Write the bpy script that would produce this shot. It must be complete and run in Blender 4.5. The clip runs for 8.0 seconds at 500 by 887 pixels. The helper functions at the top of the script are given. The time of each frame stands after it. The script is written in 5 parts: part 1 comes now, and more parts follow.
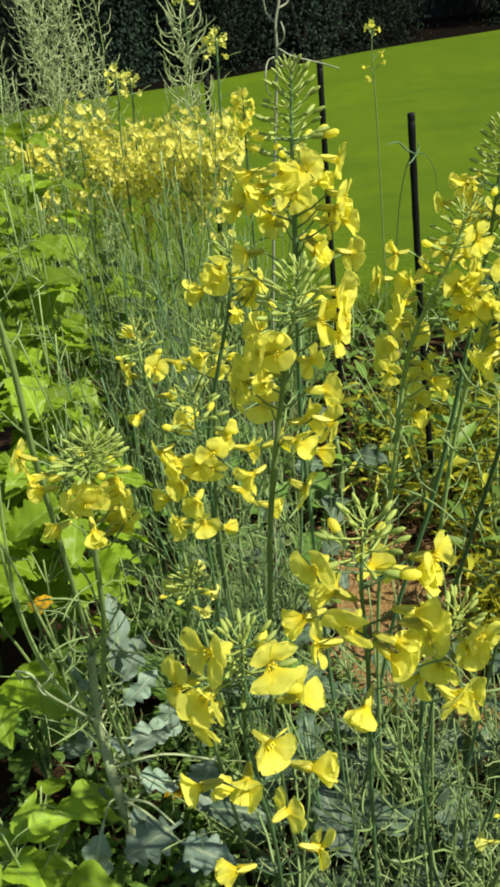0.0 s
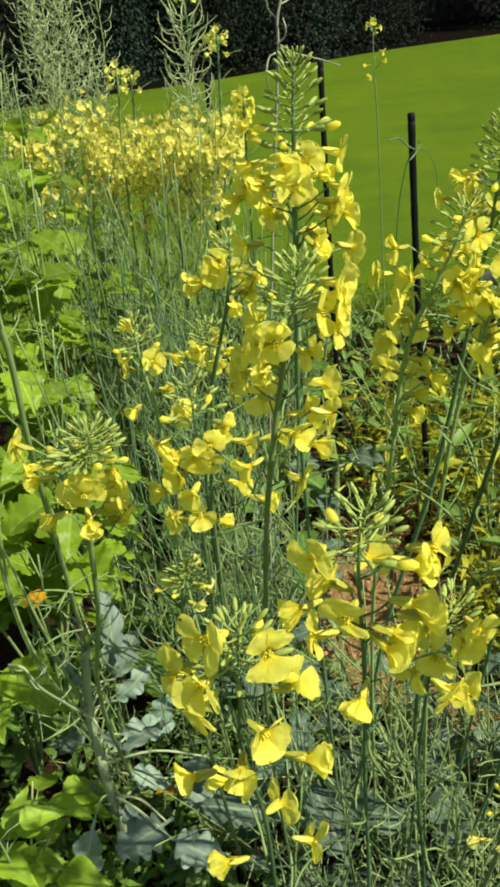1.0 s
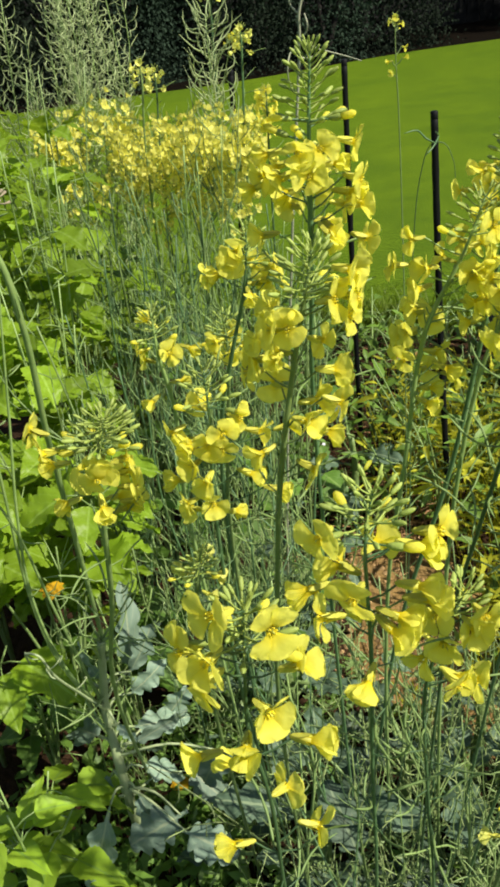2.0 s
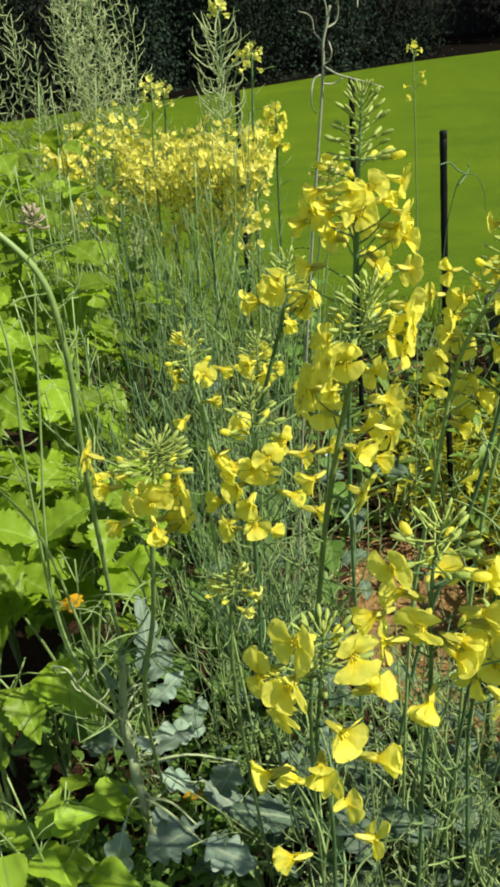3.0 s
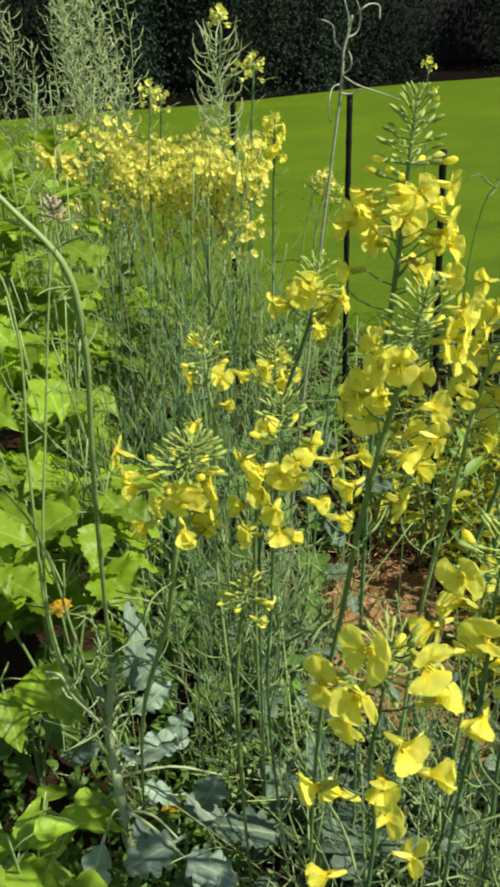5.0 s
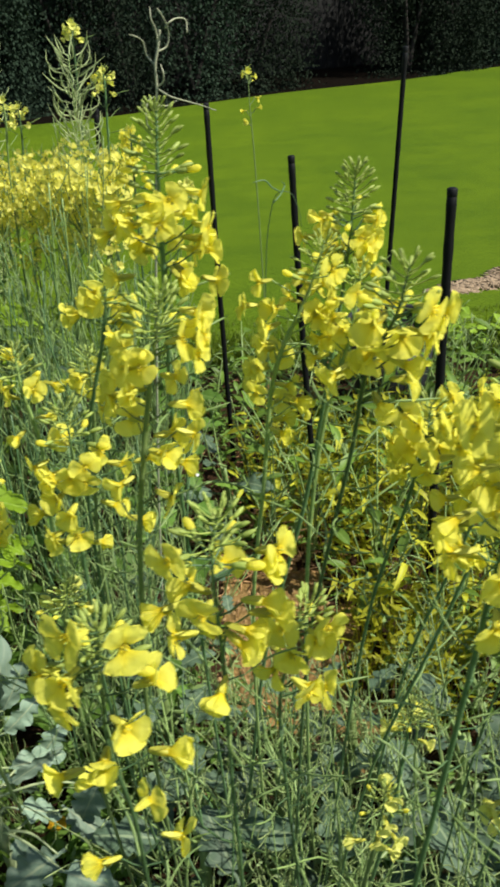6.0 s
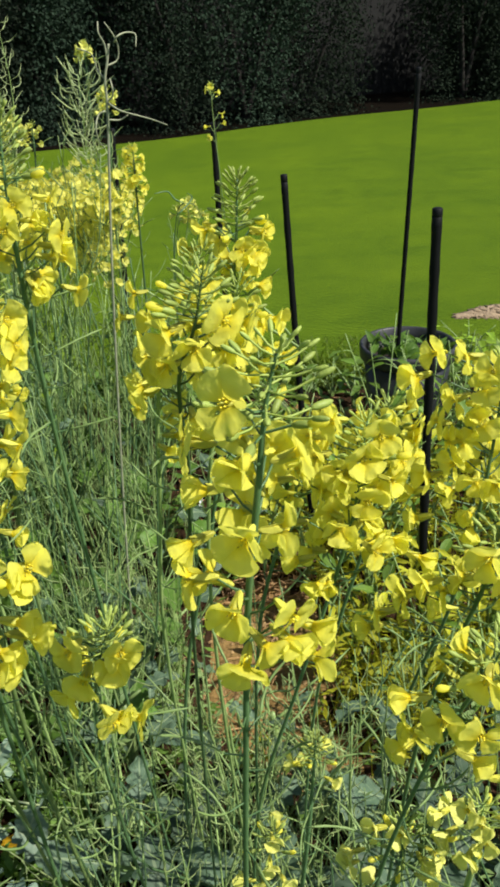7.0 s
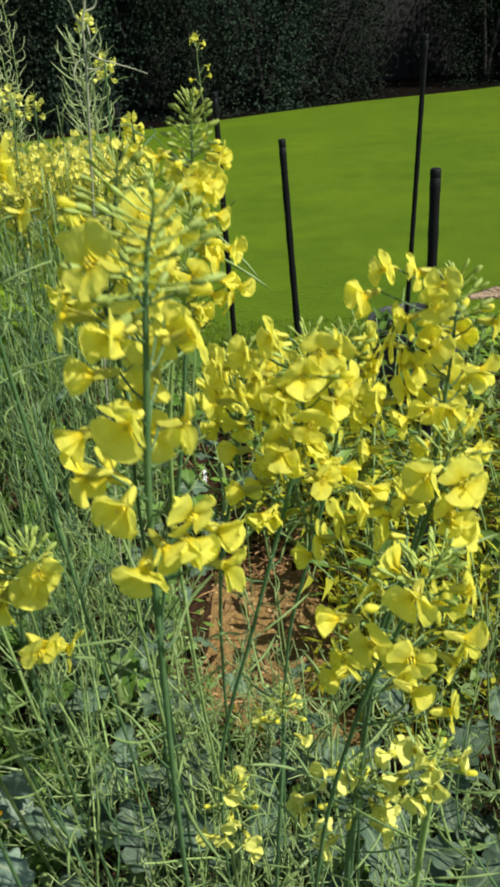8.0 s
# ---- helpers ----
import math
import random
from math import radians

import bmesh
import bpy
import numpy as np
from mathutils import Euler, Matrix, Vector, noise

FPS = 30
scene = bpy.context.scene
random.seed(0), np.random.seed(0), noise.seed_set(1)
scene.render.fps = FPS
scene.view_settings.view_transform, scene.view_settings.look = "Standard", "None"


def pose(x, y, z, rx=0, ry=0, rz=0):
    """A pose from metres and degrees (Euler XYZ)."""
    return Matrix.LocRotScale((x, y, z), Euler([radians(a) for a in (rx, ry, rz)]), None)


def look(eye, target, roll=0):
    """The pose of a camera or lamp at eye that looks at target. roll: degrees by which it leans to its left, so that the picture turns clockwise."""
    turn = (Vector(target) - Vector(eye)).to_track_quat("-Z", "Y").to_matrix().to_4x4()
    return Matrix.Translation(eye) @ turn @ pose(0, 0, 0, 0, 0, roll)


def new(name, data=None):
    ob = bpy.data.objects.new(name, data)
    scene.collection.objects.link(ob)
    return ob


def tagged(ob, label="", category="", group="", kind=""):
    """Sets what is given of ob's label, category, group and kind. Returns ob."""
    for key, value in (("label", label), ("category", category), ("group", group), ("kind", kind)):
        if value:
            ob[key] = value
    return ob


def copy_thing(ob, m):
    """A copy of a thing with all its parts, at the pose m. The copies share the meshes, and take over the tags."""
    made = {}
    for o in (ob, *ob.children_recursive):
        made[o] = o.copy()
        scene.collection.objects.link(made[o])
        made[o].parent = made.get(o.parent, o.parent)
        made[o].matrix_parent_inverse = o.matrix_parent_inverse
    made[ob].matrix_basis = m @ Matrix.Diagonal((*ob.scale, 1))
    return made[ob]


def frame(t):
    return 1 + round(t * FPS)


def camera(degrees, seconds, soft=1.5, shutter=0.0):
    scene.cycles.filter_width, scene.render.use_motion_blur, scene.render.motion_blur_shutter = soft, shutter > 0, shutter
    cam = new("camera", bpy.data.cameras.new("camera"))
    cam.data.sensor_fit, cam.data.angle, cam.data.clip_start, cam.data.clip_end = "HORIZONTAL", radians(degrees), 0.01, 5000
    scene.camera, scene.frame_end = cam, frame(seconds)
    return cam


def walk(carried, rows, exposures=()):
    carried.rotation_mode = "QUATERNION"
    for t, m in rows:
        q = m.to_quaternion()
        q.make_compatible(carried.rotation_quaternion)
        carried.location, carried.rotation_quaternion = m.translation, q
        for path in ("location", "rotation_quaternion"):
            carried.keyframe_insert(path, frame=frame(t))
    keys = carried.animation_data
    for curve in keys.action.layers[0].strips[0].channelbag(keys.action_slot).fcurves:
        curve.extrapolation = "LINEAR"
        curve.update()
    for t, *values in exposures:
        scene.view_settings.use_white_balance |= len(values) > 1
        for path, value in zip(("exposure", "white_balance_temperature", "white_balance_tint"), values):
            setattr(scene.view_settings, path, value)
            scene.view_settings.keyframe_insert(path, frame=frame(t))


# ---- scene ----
cam = camera(33.0, 8.0, soft=3.2, shutter=0.25)
PATH = [
    (0, (0.081, 0.026, 1.485), (-0.104, 1.726, 0.447), -6.5),
    (0.5, (0.071, 0.015, 1.482), (-0.099, 1.721, 0.451), -5.8),
    (1, (0.079, 0.024, 1.479), (-0.095, 1.725, 0.442), -5.6),
    (1.5, (0.089, 0.023, 1.472), (-0.114, 1.725, 0.442), -5.5),
    (1.7, (0.095, 0.019, 1.47), (-0.138, 1.721, 0.439), -6.0),
    (2.8, (0.044, 0.013, 1.491), (-0.149, 1.717, 0.463), -5.0),
    (3, (0.044, 0.001, 1.499), (-0.158, 1.711, 0.48), -5.1),
    (3.5, (0.013, 0.0, 1.505), (-0.185, 1.718, 0.5), -3.9),
    (4, (-0.01, 0.008, 1.504), (-0.22, 1.732, 0.511), -3.3),
    (4.2, (-0.023, 0.012, 1.505), (-0.243, 1.734, 0.512), -3.0),
    (5.3, (0.011, -0.001, 1.483), (-0.045, 1.732, 0.487), -1.5),
    (5.5, (0.032, -0.015, 1.487), (0.02, 1.72, 0.491), -2.0),
    (6, (0.104, -0.016, 1.489), (0.168, 1.724, 0.506), -2.5),
    (6.5, (0.191, -0.013, 1.492), (0.259, 1.744, 0.538), -2.2),
    (6.8, (0.234, 0.008, 1.474), (0.22, 1.771, 0.537), -2.74),
    (7, (0.263, 0.003, 1.466), (0.202, 1.771, 0.533), -2.7),
    (7.2, (0.268, 0.001, 1.467), (0.177, 1.767, 0.521), -3.24),
    (7.5, (0.294, 0.01, 1.442), (0.195, 1.773, 0.504), -2.0),
    (7.8, (0.305, 0.002, 1.439), (0.186, 1.761, 0.48), -3.06),
    (8, (0.317, 0.008, 1.408), (0.203, 1.765, 0.46), -3.4),
]
walk(cam, [(t, look(eye, target, roll)) for t, eye, target, roll in PATH], exposures=[(0.0, 0.47, 6800, 10), (4.2, 0.49, 6800, 10), (5.5, 0.46, 6650, 10), (8.0, 0.36, 6500, 10)])

# light ------------------------------------------------------------------
SUN_ELEV, SUN_AZ = 50.0, 112.0       # azimuth clockwise from +y
world = bpy.data.worlds.new("sky")
scene.world = world
world.use_nodes = True
wn = world.node_tree
sky = wn.nodes.new("ShaderNodeTexSky")
sky.sky_type, sky.sun_disc = "NISHITA", False
sky.sun_elevation, sky.sun_rotation = radians(SUN_ELEV), radians(SUN_AZ)
wn.nodes["Background"].inputs["Strength"].default_value = 0.080
wn.links.new(sky.outputs["Color"], wn.nodes["Background"].inputs["Color"])
sun_data = bpy.data.lights.new("sun", "SUN")
sun_data.energy, sun_data.angle, sun_data.color = 5.2, radians(0.6), (1.0, 0.95, 0.86)
sun = new("sun", sun_data)
sd = Vector((math.sin(radians(SUN_AZ)) * math.cos(radians(SUN_ELEV)), math.cos(radians(SUN_AZ)) * math.cos(radians(SUN_ELEV)), math.sin(radians(SUN_ELEV))))
sun.matrix_world = look(sd * 30, (0, 0, 0))


# materials ----------------------------------------------------------------
def shader(name):
    m = bpy.data.materials.new(name)
    m.use_nodes = True
    return m, m.node_tree.nodes, m.node_tree.links


def noise_node(nodes, links, scale, detail=4.0, coords="Object"):
    tc = nodes.new("ShaderNodeTexCoord")
    n = nodes.new("ShaderNodeTexNoise")
    n.inputs["Scale"].default_value, n.inputs["Detail"].default_value = scale, detail
    links.new(tc.outputs[coords], n.inputs["Vector"])
    return n


def ramp_node(nodes, stops):
    r = nodes.new("ShaderNodeValToRGB")
    while len(r.color_ramp.elements) < len(stops):
        r.color_ramp.elements.new(0.5)
    for e, (p, c) in zip(r.color_ramp.elements, stops):
        e.position, e.color = p, (*c, 1)
    return r


def mixed(nodes, links, fac, a, b, mode="MIX"):
    x = nodes.new("ShaderNodeMix")
    x.data_type, x.blend_type = "RGBA", mode
    for sock, val in ((x.inputs[0], fac), (x.inputs[6], a), (x.inputs[7], b)):
        if isinstance(val, (int, float)):
            sock.default_value = val
        elif isinstance(val, tuple):
            sock.default_value = (*val, 1)
        else:
            links.new(val, sock)
    return x.outputs[2]


def varied(nodes, links, color, amount=0.25, island=False):
    """Brightness shifted a little from piece to piece."""
    info = nodes.new("ShaderNodeNewGeometry" if island else "ShaderNodeObjectInfo")
    mr = nodes.new("ShaderNodeMapRange")
    mr.inputs["To Min"].default_value, mr.inputs["To Max"].default_value = 1 - amount, 1 + amount
    links.new(info.outputs["Random Per Island" if island else "Random"], mr.inputs["Value"])
    hsv = nodes.new("ShaderNodeHueSaturation")
    links.new(mr.outputs["Result"], hsv.inputs["Value"])
    links.new(color, hsv.inputs["Color"])
    return hsv.outputs["Color"]


def thin_material(name, dark, light, glow, scale, through_part=0.35, rough=0.5, vein=None, spread=0.2, island=False, spots=None, root=None, gloss=0.35):
    """A leaf or petal: colour at two scales, light passing through it, and a pale vein along its uv."""
    m, n, l = shader(name)
    b = n["Principled BSDF"]
    fine = noise_node(n, l, scale, 5)
    broad = noise_node(n, l, scale * 0.13, 2)
    col = mixed(n, l, fine.outputs["Fac"], dark, light)
    col = mixed(n, l, broad.outputs["Fac"], col, light)
    if spots:
        sp = noise_node(n, l, scale * 0.5, 3)
        r = ramp_node(n, [(0.60, (0, 0, 0)), (0.72, (1, 1, 1))])
        l.new(sp.outputs["Fac"], r.inputs["Fac"])
        col = mixed(n, l, r.outputs["Color"], col, spots)
    if root:
        ru = n.new("ShaderNodeUVMap")
        rs = n.new("ShaderNodeSeparateXYZ")
        l.new(ru.outputs["UV"], rs.inputs["Vector"])
        rr = ramp_node(n, [(0.16, (1, 1, 1)), (0.56, (0, 0, 0))])
        l.new(rs.outputs["X"], rr.inputs["Fac"])
        col = mixed(n, l, rr.outputs["Color"], col, root)
    if vein:
        uv = n.new("ShaderNodeUVMap")
        sep = n.new("ShaderNodeSeparateXYZ")
        l.new(uv.outputs["UV"], sep.inputs["Vector"])
        # ribs: the middle line, and slanted side ribs
        a = n.new("ShaderNodeMath"); a.operation = "SUBTRACT"; a.inputs[1].default_value = 0.5
        l.new(sep.outputs["Y"], a.inputs[0])
        ab = n.new("ShaderNodeMath"); ab.operation = "ABSOLUTE"
        l.new(a.outputs[0], ab.inputs[0])
        mid = n.new("ShaderNodeMath"); mid.operation = "LESS_THAN"; mid.inputs[1].default_value = 0.035
        l.new(ab.outputs[0], mid.inputs[0])
        sl = n.new("ShaderNodeMath"); sl.operation = "MULTIPLY_ADD"; sl.inputs[1].default_value = -0.7
        l.new(ab.outputs[0], sl.inputs[0]); l.new(sep.outputs["X"], sl.inputs[2])
        mul = n.new("ShaderNodeMath"); mul.operation = "MULTIPLY"; mul.inputs[1].default_value = 6.0
        l.new(sl.outputs[0], mul.inputs[0])
        fr = n.new("ShaderNodeMath"); fr.operation = "FRACT"
        l.new(mul.outputs[0], fr.inputs[0])
        sd_ = n.new("ShaderNodeMath"); sd_.operation = "LESS_THAN"; sd_.inputs[1].default_value = 0.10
        l.new(fr.outputs[0], sd_.inputs[0])
        half = n.new("ShaderNodeMath"); half.operation = "MULTIPLY"; half.inputs[1].default_value = 0.5
        l.new(sd_.outputs[0], half.inputs[0])
        mx = n.new("ShaderNodeMath"); mx.operation = "MAXIMUM"
        l.new(mid.outputs[0], mx.inputs[0]); l.new(half.outputs[0], mx.inputs[1])
        col = mixed(n, l, mx.outputs[0], col, vein)
    col = varied(n, l, col, spread, island)
    l.new(col, b.inputs["Base Color"])
    b.inputs["Roughness"].default_value = rough
    b.inputs["Specular IOR Level"].default_value = gloss
    bump = n.new("ShaderNodeBump")
    bump.inputs["Strength"].default_value, bump.inputs["Distance"].default_value = 0.35, 0.002
    l.new(fine.outputs["Fac"], bump.inputs["Height"])
    l.new(bump.outputs["Normal"], b.inputs["Normal"])
    t = n.new("ShaderNodeBsdfTranslucent")
    l.new(mixed(n, l, 0.55, col, glow), t.inputs["Color"])
    mix = n.new("ShaderNodeMixShader")
    mix.inputs[0].default_value = through_part
    l.new(b.outputs[0], mix.inputs[1]); l.new(t.outputs[0], mix.inputs[2])
    l.new(mix.outputs[0], n["Material Output"].inputs["Surface"])
    return m


def solid_material(name, dark, light, scale, rough=0.6, bump=0.4, depth=0.002, spread=0.15, island=False, metal=0.0, detail=6.0, gloss=0.4):
    m, n, l = shader(name)
    b = n["Principled BSDF"]
    fine = noise_node(n, l, scale, detail)
    broad = noise_node(n, l, scale * 0.11, 3)
    r = ramp_node(n, [(0.3, dark), (0.7, light)])
    l.new(fine.outputs["Fac"], r.inputs["Fac"])
    col = mixed(n, l, broad.outputs["Fac"], r.outputs["Color"], tuple((a + c) / 2 for a, c in zip(dark, light)))
    l.new(varied(n, l, col, spread, island), b.inputs["Base Color"])
    b.inputs["Roughness"].default_value, b.inputs["Metallic"].default_value = rough, metal
    b.inputs["Specular IOR Level"].default_value = gloss
    bp = n.new("ShaderNodeBump")
    bp.inputs["Strength"].default_value, bp.inputs["Distance"].default_value = bump, depth
    l.new(fine.outputs["Fac"], bp.inputs["Height"])
    l.new(bp.outputs["Normal"], b.inputs["Normal"])
    return m


PETAL = thin_material("petal_yellow", (0.86, 0.82, 0.065), (0.90, 0.88, 0.185), (0.96, 0.935, 0.125), 260, 0.57, 0.8, spread=0.10, root=(0.85, 0.68, 0.018), gloss=0.08)
PETAL_PALE = thin_material("petal_pale", (0.68, 0.69, 0.10), (0.81, 0.82, 0.23), (0.85, 0.85, 0.2), 180, 0.38, 0.55, spread=0.12)
PETAL_FAR = thin_material("petal_far", (0.78, 0.75, 0.09), (0.88, 0.85, 0.22), (0.92, 0.88, 0.14), 120, 0.55, 0.55, spread=0.18, island=True)
HEART = solid_material("flower_heart", (0.78, 0.62, 0.02), (0.86, 0.74, 0.05), 400, 0.6)
SEPAL = thin_material("sepal", (0.45, 0.50, 0.06), (0.66, 0.64, 0.10), (0.6, 0.6, 0.1), 250, 0.3)
BUD = thin_material("bud", (0.20, 0.30, 0.055), (0.36, 0.45, 0.105), (0.6, 0.65, 0.2), 300, 0.2, 0.5)
STEM = solid_material("stem_green", (0.12, 0.21, 0.055), (0.26, 0.35, 0.125), 90, 0.45, 0.3, 0.001, 0.32)
STEM_DARK = solid_material("stem_dark", (0.044, 0.102, 0.037), (0.10, 0.182, 0.075), 90, 0.45, 0.3, 0.001, 0.3)
POD = thin_material("pod_green", (0.11, 0.20, 0.055), (0.22, 0.32, 0.11), (0.4, 0.5, 0.15), 140, 0.18, 0.5, spread=0.2, island=True)
POD_PALE = thin_material("pod_pale", (0.125, 0.22, 0.062), (0.31, 0.39, 0.15), (0.4, 0.5, 0.2), 140, 0.15, 0.55, spread=0.3, island=True)
POD_GREY = thin_material("pod_grey", (0.21, 0.30, 0.11), (0.43, 0.51, 0.25), (0.4, 0.5, 0.2), 140, 0.18, 0.5, spread=0.25, island=True)
DRY = solid_material("stem_dry", (0.19, 0.22, 0.13), (0.37, 0.38, 0.27), 120, 0.7, 0.4, 0.001)
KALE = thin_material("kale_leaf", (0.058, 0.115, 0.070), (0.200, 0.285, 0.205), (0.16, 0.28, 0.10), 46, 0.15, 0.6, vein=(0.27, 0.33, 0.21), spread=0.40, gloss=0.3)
# the kale leaf again, darkened to paint shade under the flowering stems
KALE_SHADED = thin_material("kale_leaf_shaded", (0.029, 0.064, 0.035), (0.086, 0.138, 0.084), (0.12, 0.24, 0.07), 46, 0.15, 0.6, vein=(0.17, 0.23, 0.13), spread=0.40, gloss=0.3)
LEAF = thin_material("bright_leaf", (0.115, 0.220, 0.011), (0.215, 0.335, 0.022), (0.42, 0.59, 0.03), 30, 0.45, 0.45, vein=(0.26, 0.40, 0.06), spread=0.40)
LEAF_DARK = thin_material("dark_leaf", (0.05, 0.12, 0.015), (0.10, 0.20, 0.03), (0.2, 0.36, 0.03), 30, 0.3, 0.5, vein=(0.16, 0.26, 0.06), spread=0.3)
LIME = thin_material("lime_leaf", (0.34, 0.41, 0.020), (0.60, 0.60, 0.040), (0.72, 0.70, 0.03), 35, 0.5, 0.5, vein=(0.4, 0.44, 0.10), spread=0.35)
# hedge leaves and bark are near black: the shade is put into their colour
SHADED_HEDGE = thin_material("shaded_hedge_leaf", (0.012, 0.018, 0.013), (0.020, 0.029, 0.019), (0.010, 0.02, 0.009), 3, 0.12, 0.9, spread=0.15, island=True, gloss=0.0)
SHADED_HEDGE_MID = thin_material("shaded_hedge_leaf_lighter", (0.019, 0.033, 0.022), (0.032, 0.052, 0.034), (0.018, 0.034, 0.014), 3, 0.12, 0.9, spread=0.15, island=True, gloss=0.0)
SHADED_BARK = solid_material("shaded_bark", (0.008, 0.007, 0.006), (0.02, 0.017, 0.014), 14, 0.9, 0.8, 0.01)
# fence boards hold the shade behind the shrubs in a near-black colour
SHADED_FENCE = solid_material("shaded_boards", (0.0030, 0.0036, 0.0036), (0.0072, 0.0078, 0.0072), 6, 0.8, 0.5, 0.004)
STAKE = solid_material("stake_black", (0.003, 0.0035, 0.004), (0.008, 0.009, 0.010), 60, 0.6, 0.35, 0.001, gloss=0.15)
POT = solid_material("pot_plastic", (0.008, 0.009, 0.011), (0.02, 0.022, 0.026), 30, 0.35, 0.2, 0.001)
POTSOIL = solid_material("pot_soil", (0.015, 0.01, 0.007), (0.05, 0.035, 0.022), 60, 0.95, 1.0, 0.01)
MULCH = solid_material("wood_chip_mulch", (0.21, 0.155, 0.095), (0.36, 0.275, 0.18), 40, 0.9, 0.6, 0.004, 0.2, True)
LITTER = solid_material("plant_litter", (0.16, 0.08, 0.03), (0.42, 0.26, 0.12), 50, 0.9, 0.6, 0.003, 0.4, True)
CLOD = solid_material("soil_clod", (0.20, 0.125, 0.055), (0.38, 0.25, 0.11), 60, 0.95, 0.8, 0.004, 0.3, True)
FRESH = thin_material("fresh_leaf", (0.16, 0.32, 0.020), (0.32, 0.48, 0.045), (0.52, 0.72, 0.05), 30, 0.4, 0.4, vein=(0.20, 0.34, 0.06), spread=0.3)
EDGE_LEAF = thin_material("edge_leaf", (0.055, 0.125, 0.014), (0.125, 0.22, 0.028), (0.25, 0.42, 0.03), 30, 0.35, 0.5, vein=(0.18, 0.28, 0.06), spread=0.4)
HUSK = solid_material("dry_husk", (0.16, 0.12, 0.07), (0.42, 0.38, 0.26), 300, 0.7, 0.3, 0.001)
STALK = solid_material("kale_stalk", (0.22, 0.30, 0.13), (0.38, 0.44, 0.24), 60, 0.5, 0.3, 0.001)
# the rim is a lighter grey than the pot body
RIM = solid_material("pot_rim_grey", (0.012, 0.013, 0.016), (0.045, 0.047, 0.05), 25, 0.45, 0.2, 0.001)
BLADE = thin_material("grass_blade", (0.060, 0.115, 0.003), (0.115, 0.175, 0.006), (0.20, 0.30, 0.01), 8, 0.4, 0.6, spread=0.3, island=True)
WEED = thin_material("weed_leaf", (0.07, 0.15, 0.02), (0.14, 0.25, 0.045), (0.25, 0.42, 0.04), 40, 0.35, 0.5, spread=0.35, island=True)
TAG = solid_material("white_plastic", (0.55, 0.57, 0.60), (0.78, 0.80, 0.82), 40, 0.4, 0.1)
ORANGE = thin_material("petal_orange", (0.50, 0.27, 0.010), (0.62, 0.38, 0.02), (0.7, 0.42, 0.02), 120, 0.35)


def ground_material(name, tone):
    m, n, l = shader(name)
    b = n["Principled BSDF"]
    fine = noise_node(n, l, 55, 8)
    mid = noise_node(n, l, 6, 5)
    broad = noise_node(n, l, 0.9, 3)
    a = ramp_node(n, [(0.30, (0.10, 0.045, 0.022)), (0.55, (0.24, 0.115, 0.05)), (0.8, (0.36, 0.20, 0.10))])
    l.new(fine.outputs["Fac"], a.inputs["Fac"])
    c = ramp_node(n, [(0.35, (0.10, 0.055, 0.03)), (0.65, (0.33, 0.16, 0.065))])
    l.new(mid.outputs["Fac"], c.inputs["Fac"])
    col = mixed(n, l, 0.5, a.outputs["Color"], c.outputs["Color"])
    col = mixed(n, l, broad.outputs["Fac"], col, (0.20, 0.105, 0.05))
    # a low tone blackens the soil and so paints shade into it
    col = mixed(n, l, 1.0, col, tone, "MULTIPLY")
    l.new(col, b.inputs["Base Color"])
    b.inputs["Roughness"].default_value = 0.95
    b.inputs["Specular IOR Level"].default_value = 0.05
    add = n.new("ShaderNodeMath"); add.operation = "ADD"
    l.new(fine.outputs["Fac"], add.inputs[0]); l.new(mid.outputs["Fac"], add.inputs[1])
    bp = n.new("ShaderNodeBump")
    bp.inputs["Strength"].default_value, bp.inputs["Distance"].default_value = 0.9, 0.02
    l.new(add.outputs[0], bp.inputs["Height"]); l.new(bp.outputs["Normal"], b.inputs["Normal"])
    return m


